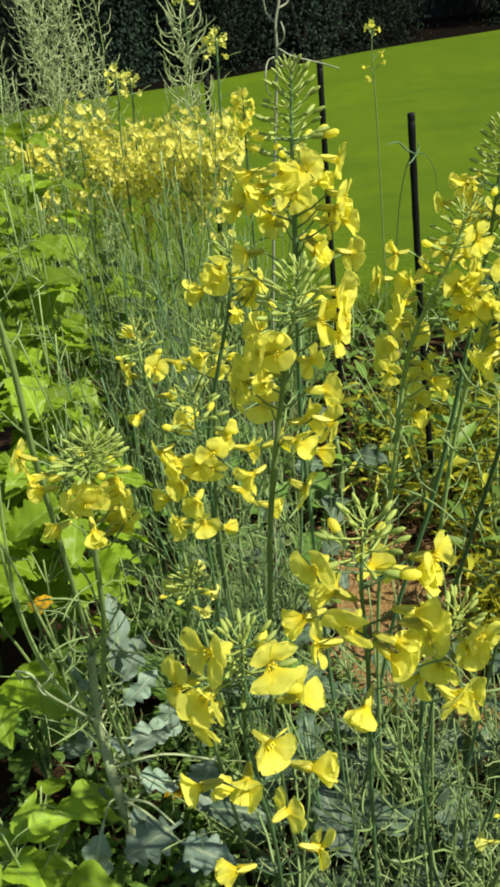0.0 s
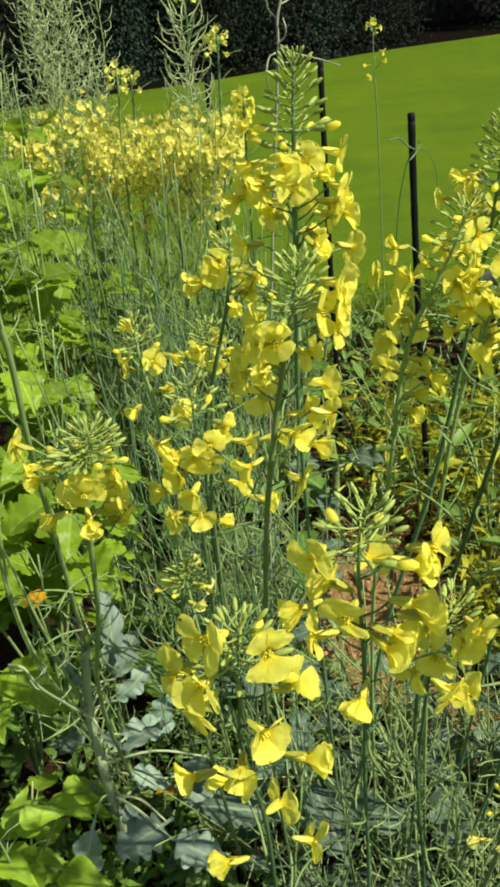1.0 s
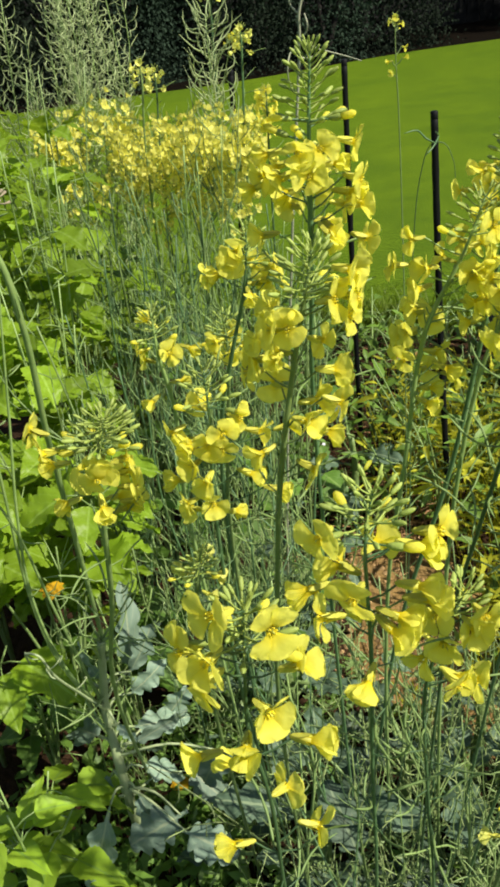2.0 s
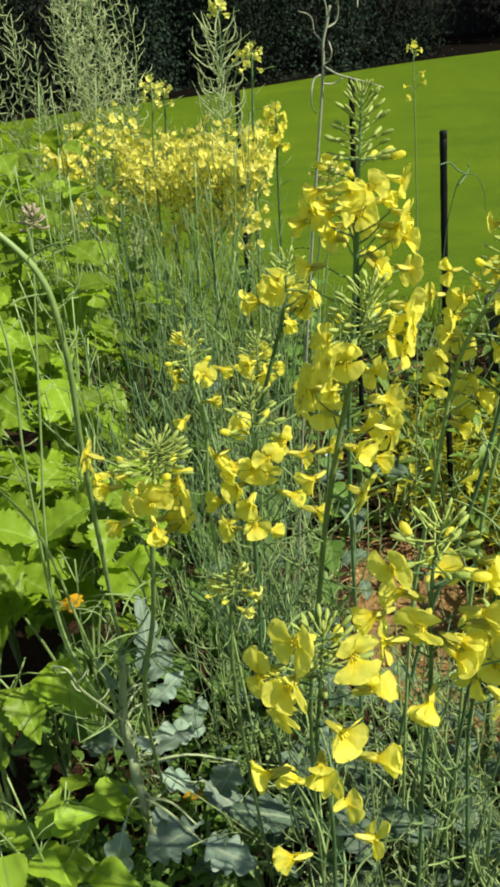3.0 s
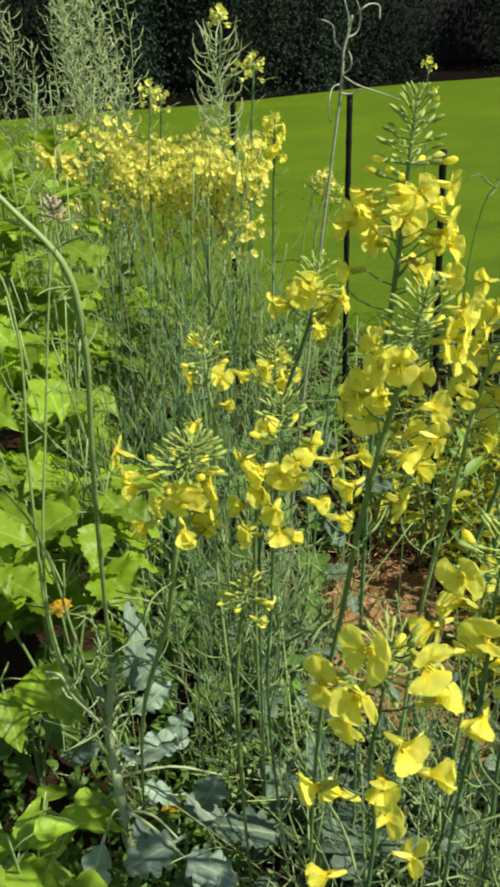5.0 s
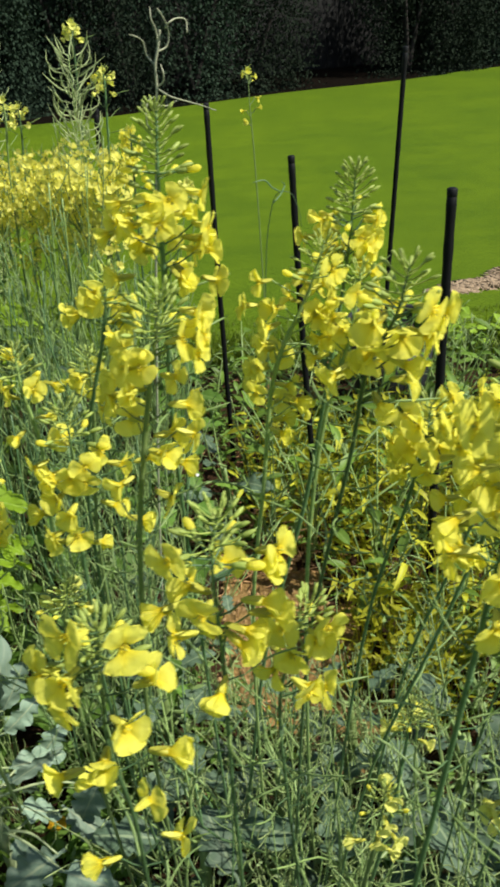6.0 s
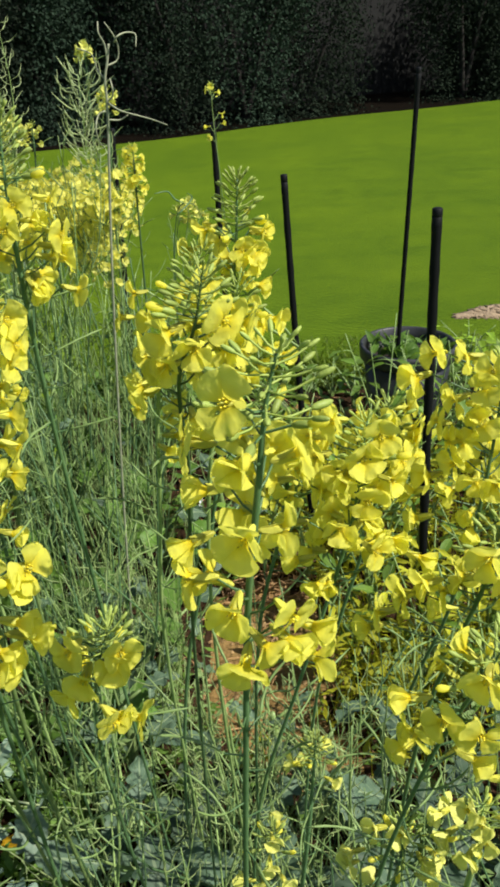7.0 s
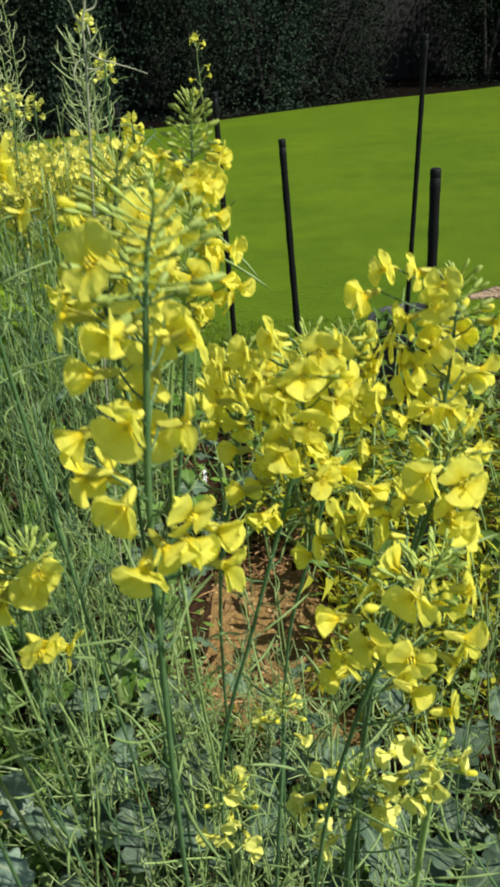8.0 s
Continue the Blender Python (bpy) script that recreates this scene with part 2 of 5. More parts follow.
def lawn_material():
    m, n, l = shader("mown_lawn")
    b = n["Principled BSDF"]
    fine = noise_node(n, l, 70, 8)
    mid = noise_node(n, l, 5, 6)
    broad = noise_node(n, l, 0.9, 4)
    # mowing streaks run across the view
    tc, mp, streak = n.new("ShaderNodeTexCoord"), n.new("ShaderNodeMapping"), n.new("ShaderNodeTexNoise")
    mp.inputs["Scale"].default_value = (1.5, 5.0, 1)
    mp.inputs["Rotation"].default_value = (0, 0, radians(-18))
    streak.inputs["Scale"].default_value, streak.inputs["Detail"].default_value = 1.0, 5
    l.new(tc.outputs["Object"], mp.inputs["Vector"]); l.new(mp.outputs["Vector"], streak.inputs["Vector"])
    a = ramp_node(n, [(0.32, (0.020, 0.054, 0.0055)), (0.68, (0.067, 0.114, 0.0062))])
    l.new(fine.outputs["Fac"], a.inputs["Fac"])
    c = ramp_node(n, [(0.40, (0.013, 0.040, 0.0050)), (0.62, (0.065, 0.114, 0.0062))])
    l.new(mid.outputs["Fac"], c.inputs["Fac"])
    d = ramp_node(n, [(0.40, (0.015, 0.042, 0.0050)), (0.52, (0.056, 0.095, 0.0062))])
    l.new(streak.outputs["Fac"], d.inputs["Fac"])
    e = ramp_node(n, [(0.40, (0.022, 0.056, 0.0055)), (0.64, (0.069, 0.113, 0.0062))])
    l.new(broad.outputs["Fac"], e.inputs["Fac"])
    col = mixed(n, l, 0.5, a.outputs["Color"], c.outputs["Color"])
    col = mixed(n, l, 0.34, col, d.outputs["Color"])
    col = mixed(n, l, 0.4, col, e.outputs["Color"])
    l.new(col, b.inputs["Base Color"])
    b.inputs["Roughness"].default_value = 0.8
    b.inputs["Specular IOR Level"].default_value = 0.04
    b.inputs["Sheen Weight"].default_value, b.inputs["Sheen Roughness"].default_value = 0.58, 0.4
    b.inputs["Sheen Tint"].default_value = (0.60, 0.85, 0.04, 1)
    bp = n.new("ShaderNodeBump")
    bp.inputs["Strength"].default_value, bp.inputs["Distance"].default_value = 0.45, 0.02
    l.new(fine.outputs["Fac"], bp.inputs["Height"]); l.new(bp.outputs["Normal"], b.inputs["Normal"])
    return m


# the bed soil is toned down to paint in the plants' shade
# the hedge soil's tone holds the shade beneath the shrubs
SHADED_BED_SOIL, DRY_SOIL, SHADED_HEDGE_SOIL, LAWN = ground_material("shaded_bed_soil", (0.17, 0.19, 0.22)), ground_material("dry_soil", (1.05, 1.32, 1.08)), ground_material("shaded_hedge_soil", (0.020, 0.026, 0.026)), lawn_material()


# mesh helpers ---------------------------------------------------------------
rng = random.Random(11)
U = rng.uniform


class Geo:
    """Collects tubes, sheets and solids, and turns them into one mesh."""

    def __init__(self):
        self.v, self.f, self.m, self.uv = [], [], [], []

    def face(self, idx, mat=0, uv=None):
        self.f.append(idx); self.m.append(mat)
        self.uv.extend(uv or [(0.5, 0.25)] * len(idx))

    def tube(self, pts, radii, sides=5, mat=0, cap=True):
        pts = [Vector(p) for p in pts]
        rings = []
        side = Vector((0.31, 0.95, 0.05))
        for i, p in enumerate(pts):
            d = (pts[min(i + 1, len(pts) - 1)] - pts[max(i - 1, 0)]).normalized()
            a = d.cross(side)
            if a.length < 1e-3:
                a = d.cross(Vector((1, 0, 0)))
            a.normalize()
            b = d.cross(a)
            r = radii[i] if isinstance(radii, (list, tuple)) else radii
            start = len(self.v)
            for k in range(sides):
                w = 2 * math.pi * k / sides
                self.v.append(p + (a * math.cos(w) + b * math.sin(w)) * r)
            rings.append(start)
        for s, e in zip(rings, rings[1:]):
            for k in range(sides):
                j = (k + 1) % sides
                self.face((s + k, s + j, e + j, e + k), mat)
        if cap:
            self.face(tuple(rings[0] + k for k in reversed(range(sides))), mat)
            self.face(tuple(rings[-1] + k for k in range(sides)), mat)

    def sheet(self, fn, nu, nv, mat=0):
        s = len(self.v)
        for i in range(nu + 1):
            for j in range(nv + 1):
                self.v.append(Vector(fn(i / nu, j / nv)))
        for i in range(nu):
            for j in range(nv):
                a = s + i * (nv + 1) + j
                q = ((i, j), (i + 1, j), (i + 1, j + 1), (i, j + 1))
                self.face((a, a + nv + 1, a + nv + 2, a + 1), mat, [(x / nu, y / nv) for x, y in q])

    def mesh(self, name, *mats, smooth=True):
        me = bpy.data.meshes.new(name)
        me.from_pydata([tuple(v) for v in self.v], [], self.f)
        for mt in mats:
            me.materials.append(mt)
        me.polygons.foreach_set("material_index", self.m)
        me.polygons.foreach_set("use_smooth", [smooth] * len(self.f))
        layer = me.uv_layers.new(name="uv")
        layer.data.foreach_set("uv", [c for p in self.uv for c in p])
        me.update()
        return me


def part(name, data, parent, m=None, label="", kind=""):
    """Links a mesh as one part under a thing or part, at the local pose m."""
    ob = new(name, data)
    ob.parent = parent
    if m is not None:
        ob.matrix_basis = m
    return tagged(ob, label=label, kind=kind)


def thing(name, m, label, category, group="", kind=""):
    ob = new(name)
    ob.empty_display_size = 0.05
    ob.matrix_basis = m
    return tagged(ob, label, category, group, kind)


def facing(p, d, spin=0.0, size=1.0):
    """A pose at p whose z axis points along d."""
    q = Vector(d).to_track_quat("Z", "Y").to_matrix().to_4x4()
    return Matrix.Translation(p) @ q @ Matrix.Rotation(spin, 4, "Z") @ Matrix.Scale(size, 4)


def along(p, d, up=(0, 0, 1), size=1.0):
    """A pose at p whose x axis points along d and whose z axis leans to up."""
    x = Vector(d).normalized()
    y = Vector(up).cross(x)
    if y.length < 1e-3:
        y = Vector((0, 1, 0)).cross(x)
    y.normalize()
    z = x.cross(y)
    m = Matrix((x, y, z)).transposed().to_4x4()
    return Matrix.Translation(p) @ m @ Matrix.Scale(size, 4)


def smooth_line(pts, n):
    """n + 1 points on a centripetal Catmull-Rom line through pts."""
    pts = [Vector(p) for p in pts]
    ext = [pts[0] * 2 - pts[1]] + pts + [pts[-1] * 2 - pts[-2]]
    knots = [0.0]
    for a, b in zip(ext, ext[1:]):
        knots.append(knots[-1] + max(1e-5, (b - a).length) ** 0.5)
    out = []
    for k in range(n + 1):
        s = k / n * (len(pts) - 1)
        i = min(int(s), len(pts) - 2)
        t0, t1, t2, t3 = knots[i:i + 4]
        t = t1 + (s - i) * (t2 - t1)
        a, b, c, d = ext[i:i + 4]
        a1 = a * ((t1 - t) / (t1 - t0)) + b * ((t - t0) / (t1 - t0))
        a2 = b * ((t2 - t) / (t2 - t1)) + c * ((t - t1) / (t2 - t1))
        a3 = c * ((t3 - t) / (t3 - t2)) + d * ((t - t2) / (t3 - t2))
        b1 = a1 * ((t2 - t) / (t2 - t0)) + a2 * ((t - t0) / (t2 - t0))
        b2 = a2 * ((t3 - t) / (t3 - t1)) + a3 * ((t - t1) / (t3 - t1))
        out.append(b1 * ((t2 - t) / (t2 - t1)) + b2 * ((t - t1) / (t2 - t1)))
    return out


def blade_fn(length, width, outline, droop=0.2, fold=0.15, wave=0.0, lobes=0, twist=0.0, seed=0.0, notch=0.28, quilt=0.0):
    """A leaf blade from the origin along +x."""
    def fn(u, v):
        s = (v - 0.5) * 2
        w = width * 0.5 * outline(u)
        if lobes:
            w *= 1 - notch + notch * abs(math.sin(u * math.pi * lobes + seed + (0.6 if s > 0 else 0)))
        x = length * u
        y = s * w
        z = -droop * length * u * u + fold * abs(y) + wave * math.sin(u * 17 + seed + s * 2.2) * abs(s) * (0.3 + u)
        z += quilt * math.sin((u - 0.35 * abs(s)) * 38 + seed) * min(1, abs(s) * 3)
        a = twist * u
        return (x, y * math.cos(a) - z * math.sin(a) * 0.3, z + y * math.sin(a))
    return fn


def ovate(u):
    return max(0.02, (math.sin(math.pi * u ** 0.62) ** 0.85) * (1 - 0.25 * u))


def lance(u):
    return max(0.03, math.sin(math.pi * u ** 0.8))


def spoon(u):
    return max(0.05, 0.10 + 0.9 * max(0.0, math.sin(math.pi * min(1, max(0, (u - 0.18) / 0.82)) ** 0.75)) ** 0.5)


# flowers ----------------------------------------------------------------
def petal_mesh(k, mat, flare):
    """A clawed petal: the claw rises in the throat, then the rounded limb leans out by flare degrees from the axis."""
    r = random.Random(k)
    width, reach = r.uniform(0.0073, 0.0086), r.uniform(0.0172, 0.0192)
    curl, ruf, ph = r.uniform(-0.1, 0.30), r.uniform(0.0004, 0.0009), r.uniform(0, 6)
    cup, skew, nick = r.uniform(-0.12, 0.15), r.uniform(-0.12, 0.12), r.uniform(0.0006, 0.0020)
    steps = 40
    line, x, z = [], 0.0012, -0.0035
    for i in range(steps + 1):
        e = i / steps
        b = min(1, max(0, (e - 0.22) / 0.26))
        a = radians(8 + (flare - 8) * b * b * (3 - 2 * b)) + curl * max(0, e - 0.5) * 1.6
        line.append((x, z, a))
        x += math.sin(a) * reach / steps
        z += math.cos(a) * reach / steps

    def fn(u, v):
        e = 1 - (1 - u) ** 1.5
        q = (v - 0.5) * 2
        px, pz, a = line[min(steps, round(e * steps))]
        t = max(0, (e - 0.25) / 0.75)
        b = min(1, t * 1.42)
        half = 0.0015 + (width - 0.0015) * b * b * (3 - 2 * b)
        half *= math.sqrt(max(0.0, 1 - max(0, (t - 0.66) / 0.34) ** 3.2)) * (1 + 0.07 * math.sin(t * 15 + ph + q))
        lift = -cup * half * q * q * 1.4 + ruf * t * (math.sin(q * 4.2 + ph) + 0.7 * math.sin(q * 8 + ph * 2 + t * 6) * t + 0.5 * math.sin(t * 11 + ph + q * 2))
        back = nick * math.exp(-(q * 2.6) ** 2) * t ** 6
        return (px - back * math.sin(a) - lift * math.cos(a), q * half + skew * t * 0.004, pz - back * math.cos(a) + lift * math.sin(a))
    g = Geo()
    g.sheet(fn, 12, 7)
    return g.mesh("petal", mat)


# four openings: flat cross, open, half open and closed trumpet
FLARES = (95, 74, 46, 17)
PETALS = [[petal_mesh(k + 10 * j, PETAL, f) for k in range(4)] for j, f in enumerate(FLARES)]
PETALS_PALE = [[petal_mesh(k + 10 * j + 50, PETAL_PALE, f) for k in range(2)] for j, f in enumerate(FLARES)]


def heart_mesh():
    """Calyx tube, four sepals, stamens and the style."""
    g = Geo()
    g.tube([(0, 0, -0.0115), (0, 0, -0.010), (0, 0, -0.005), (0, 0, 0.001)], [0.0007, 0.0016, 0.0019, 0.0024], 6, 0)
    for k in range(4):
        a = k * math.pi / 2 + 0.78
        d = Vector((math.cos(a), math.sin(a), 0))
        s = Vector((-math.sin(a), math.cos(a), 0))
        g.sheet(lambda u, v: Vector((0, 0, -0.0100 + 0.0115 * u)) + d * (0.0016 + 0.0022 * u * u) + s * (v - 0.5) * 0.0034 * math.sin(math.pi * (0.15 + 0.8 * u)), 3, 2, 0)
    for k in range(6):
        a = k * math.pi / 3
        e = Vector((math.cos(a) * 0.0018, math.sin(a) * 0.0018, 0.0036))
        g.tube([(math.cos(a) * 0.0008, math.sin(a) * 0.0008, 0), e], 0.00025, 3, 1)
        g.tube([e - Vector((0, 0, 0.0006)), e, e + Vector((0, 0, 0.0010))], [0.0003, 0.0006, 0.0002], 4, 1)
    g.tube([(0, 0, 0), (0, 0, 0.0052)], [0.0005, 0.0006], 4, 0)
    return g.mesh("flower", SEPAL, HEART)


HEART_MESH = heart_mesh()


def bud_tube(g, m, size, mat=0):
    """A closed bud, blunt and faintly four-sided, added to g at the pose m."""
    z = [0, 0.0012, 0.0040, 0.0075, 0.0102, 0.0118]
    w = [0.0008, 0.0016, 0.0022, 0.0022, 0.0016, 0.0005]
    b = len(g.v)
    g.tube([(0, 0, a * size) for a in z], [a * size for a in w], 6, mat)
    for i in range(b, len(g.v)):
        g.v[i] = m @ g.v[i]


def bud_mesh(tip):
    """A bud; with a tip, the rolled yellow petals stand out of the sepals."""
    g = Geo()
    bud_tube(g, Matrix.Identity(4), 1.0)
    if tip:
        g.tube([(0, 0, 0.0085), (0.0002, 0, 0.0120), (0.0005, 0.0003, 0.0160), (0.0007, 0.0004, 0.0185)], [0.0019, 0.0026, 0.0027, 0.0012], 7, 1)
    return g.mesh("bud", BUD, PETAL)


def pod_mesh(k, mat, length=0.055, fat=0.0013):
    g = Geo()
    b = 0.006 * math.sin(k * 1.9)
    n = 7
    pts = [(length * i / n, b * math.sin(i / n * math.pi), 0.012 * (i / n) ** 2 * math.cos(k)) for i in range(n + 1)]
    rad = [fat * (0.45 if i == 0 else 0.75 + 0.3 * (i % 2)) for i in range(n)] + [fat * 0.15]
    g.tube(pts, rad, 4)
    return g.mesh("seed_pod", mat)


BUD_MESH, OPENING_BUD = bud_mesh(False), bud_mesh(True)
PODS = [pod_mesh(k, POD, 0.030 + 0.008 * k, 0.0009 + 0.0001 * k) for k in range(4)]


def flower(parent, m, opened, pale=False):
    """One flower at the local pose m; opened 1 is a flat cross, 0 a closed trumpet."""
    f = part("flower", HEART_MESH, parent, m)
    j = 0 if opened > 0.86 else 1 if opened > 0.60 else 2 if opened > 0.30 else 3
    for k in range(4):
        mesh = rng.choice((PETALS_PALE if pale else PETALS)[j])
        turn = Matrix.Rotation(k * math.pi / 2 + (0.16 if k % 2 else -0.16) + U(-0.14, 0.14), 4, "Z") @ Matrix.Rotation(U(-0.18, 0.22), 4, "Y") @ Matrix.Rotation(U(-0.20, 0.20), 4, "X") @ Matrix.Scale(U(0.9, 1.08), 4)
        part("petal", mesh, f, turn)
    return f


def raceme(points, flowers, pale=False, radius=0.0026, size=1.0, pods=12, buds=30, more=0, crown=0.032, label="", stem=None, wisps=(), reach_out=0.0140):
    """A flowering stem: points run from the tip to the ground; flowers are (drop mm, azimuth, reach mm) from the tip."""
    base = Vector(points[-1])
    line = smooth_line(points, 8 * (len(points) - 1))
    ob = thing("flowering_kale", Matrix.Translation(base), label or ("low kale side shoot with small pale yellow flowers" if pale
               else "tall green kale stem with a spike of yellow four-petalled flowers"), "flowering plant", "flowering kale stems")
    loc = [p - base for p in line]

    def at_height(z):
        for a, b in zip(loc, loc[1:]):
            if b.z <= z <= a.z:
                return a + (b - a) * ((a.z - z) / max(1e-6, a.z - b.z))
        return loc[0] if z > loc[0].z else loc[-1]
    tip = loc[0]
    g = Geo()
    n = len(loc)
    g.tube(loc, [radius * (0.35 + 0.65 * min(1, i / n * 2.6)) for i in range(n)], 6)
    low = max([f[0] for f in flowers]) / 1000
    first = min(f[0] for f in flowers)
    flowers = list(flowers) + [(first + (low * 1000 - first) * (0.12 + 0.88 * (k + U(0.1, 0.9)) / more), U(-180, 180), U(14, 25)) for k in range(more)]
    for drop, az, reach in flowers:
        z = tip.z - drop / 1000
        c = at_height(z)
        d = Vector((math.cos(radians(az)), math.sin(radians(az)), 0))
        p = c + d * reach / 1000
        p.z = z
        root = at_height(z - 0.006 - 0.25 * reach / 1000)
        late = drop / 1000 / max(low, 0.01)
        out = (d + Vector((U(-0.35, 0.35), U(-0.40, 0.40) - 0.32 + 0.24 * late, U(-0.1, 0.5) - 0.55 * late))).normalized()
        back = p - out * 0.0095 * size
        g.tube([root, root.lerp(back, 0.5) + Vector((0, 0, -0.002)), back], [0.0009, 0.0007, 0.0007], 4, 0, False)
        opened = U(0.50, 1.0) if rng.random() < 0.92 - 0.60 * late else U(-0.08, 0.5)
        if pale:
            opened *= 0.66
        flower(ob, facing(p, out, U(0, 6.28), size * U(0.92, 1.08)), opened, pale)
    # the crown: a tight tuft of small buds, then larger ones on spreading stalks, the lowest about to open
    c = Geo()
    tall = min(crown, 0.5 * low + 0.012)
    for k in range(buds):
        f = (k + 0.5) / buds
        a, h = k * 2.4 + U(-0.2, 0.2), tall * f ** 1.25
        root = at_height(tip.z - h)
        up = radians((70 - 68 * f ** 0.5 if reach_out < 0.015 else 46 - 48 * f ** 0.5) + U(-10, 10))
        d = Vector((math.cos(a) * math.cos(up), math.sin(a) * math.cos(up), math.sin(up)))
        q = root + d * (0.004 + reach_out * f ** 0.45) * size + Vector((0, 0, 0.004 * f))
        big = size * (0.40 + 0.48 * f ** 0.7) * U(0.85, 1.12)
        c.tube([root, root.lerp(q, 0.6) - Vector((0, 0, 0.001)), q], 0.0006, 4, 0, False)
        way = facing(q, d + Vector((0, 0, 0.22))) @ Matrix.Diagonal((0.94, 0.94, 1.0, 1))
        if f < 0.36:
            bud_tube(c, way, big)
        else:
            part("bud", BUD_MESH, ob, way @ Matrix.Scale(big, 4))
    part("bud_tuft", c.mesh("bud_tuft", BUD), ob)
    for k in range(buds // 6):
        a = k * 2.4 + 1.1
        root = at_height(tip.z - tall * U(0.85, 1.25))
        d = Vector((math.cos(a), math.sin(a), U(0.0, 0.5))).normalized()
        q = root + d * U(0.010, 0.016)
        g.tube([root, q], 0.0007, 4, 0, False)
        part("bud", OPENING_BUD, ob, facing(q, d + Vector((0, 0, U(-0.2, 0.2))), 0, size * U(0.85, 1.1)), "green bud with a yellow tip")
    for k in range(pods):
        h = low + 0.01 + k * 0.017 + U(0, 0.008)
        root = at_height(tip.z - h)
        a = k * 2.4 + U(-0.4, 0.4)
        d = Vector((math.cos(a), math.sin(a), U(0.05, 0.5))).normalized()
        q = root + d * 0.013
        g.tube([root, q], 0.0006, 4, 0, False)
        part("seed_pod", rng.choice(PODS), ob, along(q, d + Vector((0, 0, U(0.0, 0.6)))))
    for drop, az, dip in wisps:
        root = at_height(tip.z - drop / 1000)
        d = Vector((math.cos(radians(az)), math.sin(radians(az)), dip)).normalized()
        g.tube([root, root + d * 0.014], 0.0007, 4, 0, False)
        part("seed_pod", PODS[3], ob, along(root + d * 0.014, d, (0, 0, 1), 1.25), "long thin green seed pod")
    part("stem", g.mesh("stem", stem or rng.choice((STEM, STEM_DARK))), ob)
    return ob


# ground -------------------------------------------------------------------
def span(lo, hi, step, far):
    n = round((hi - lo) / step)
    return [-v for v in reversed(far)] + [lo + (hi - lo) * i / n for i in range(n + 1)] + list(far)


def lawn_edge(x):
    if abs(x) > 2.2:
        return -99
    return 3.30 + 0.10 * math.sin(x * 2.3) + 0.05 * math.sin(x * 7.1 + 1)


def in_bed(x, y):
    """True inside the planted bed, whose cut edges wander a little."""
    return 0.2 + 0.05 * math.sin(x * 5) < y <= lawn_edge(x) and -1.40 - 0.07 * math.sin(y * 4) < x < 1.60 + 0.07 * math.sin(y * 3.3)


def hedge_edge(x):
    return 11.2 + 0.55 * x


def soil_height(x, y):
    if y > lawn_edge(x) + 0.1 or y < 0.2:
        return 0.025 * noise.noise(Vector((x * 0.35, y * 0.35, 0))) + 0.02
    return 0.035 * noise.noise(Vector((x * 2.2, y * 2.2, 3))) + 0.018 * noise.noise(Vector((x * 8, y * 8, 1)))


def bare(x, y):
    """True where the soil lies open."""
    return ((x - 0.23) / 0.17) ** 2 + ((y - 1.62) / 0.33) ** 2 < 1 or ((x - 0.375) / 0.08) ** 2 + ((y - 1.27) / 0.10) ** 2 < 1 or ((x - 0.42) / 0.14) ** 2 + ((y - 3.0) / 0.09) ** 2 < 1


def build_ground():
    xs = span(-3.0, 4.0, 0.07, [6, 9, 14, 22, 40, 90, 250])
    ys = [-250, -60, -15, -5, -2] + [-1 + 0.07 * i for i in range(87)] + [5.4 + 0.6 * i for i in range(10)] + [11.2 + 0.6 * i for i in range(12)] + [20, 30, 50, 100, 250, 600]
    g = Geo()

    def slant(x, y):
        """Far rows run along the hedge."""
        if 5.4 < y < 19:
            cx = max(-9, min(9, x))
            return y + 0.55 * cx * min(1, (y - 5.4) / 5.8) * min(1, (19 - y) / 2) + 0.12 * math.sin(x * 1.7) * (abs(y - 11.2) < 0.1)
        return y
    for y in ys:
        for x in xs:
            near = abs(x) < 9 and -2 < y < 20
            yy = slant(x, y)
            g.v.append(Vector((x, yy, soil_height(x, yy) if near else 0.0)))
    w = len(xs)
    for j in range(len(ys) - 1):
        for i in range(w - 1):
            x, y = (xs[i] + xs[i + 1]) / 2, (ys[j] + ys[j + 1]) / 2
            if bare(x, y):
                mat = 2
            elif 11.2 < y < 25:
                # strip under the hedge, shaded by its colour
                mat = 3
            else:
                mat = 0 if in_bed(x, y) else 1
            a = j * w + i
            g.face((a, a + 1, a + w + 1, a + w), mat)
    ob = new("ground", g.mesh("ground", SHADED_BED_SOIL, LAWN, DRY_SOIL, SHADED_HEDGE_SOIL))
    tagged(ob, "garden soil with painted shade meeting a mown green lawn", "ground", kind="structure")


def blades(name, label, count, place, height, mat, width=0.004):
    """Loose grass or straw as one mesh."""
    g = Geo()
    for _ in range(count):
        x, y = place()
        z = soil_height(x, y) - 0.004
        h, a = height * U(0.5, 1.2), U(0, 6.28)
        d = Vector((math.cos(a), math.sin(a), 0))
        s = Vector((-d.y, d.x, 0)) * width * U(0.6, 1.3)
        p = Vector((x, y, z))
        q = p + d * h * U(0.1, 0.5) + Vector((0, 0, h * 0.6))
        e = p + d * h * U(0.4, 1.0) + Vector((0, 0, h * U(0.7, 1.0)))
        i = len(g.v)
        g.v += [p - s, p + s, q + s * 0.7, q - s * 0.7, e]
        g.face((i, i + 1, i + 2, i + 3)); g.face((i + 3, i + 2, i + 4))
    ob = new(name, g.mesh(name, mat))
    tagged(ob, label, "grass", kind="stuff")


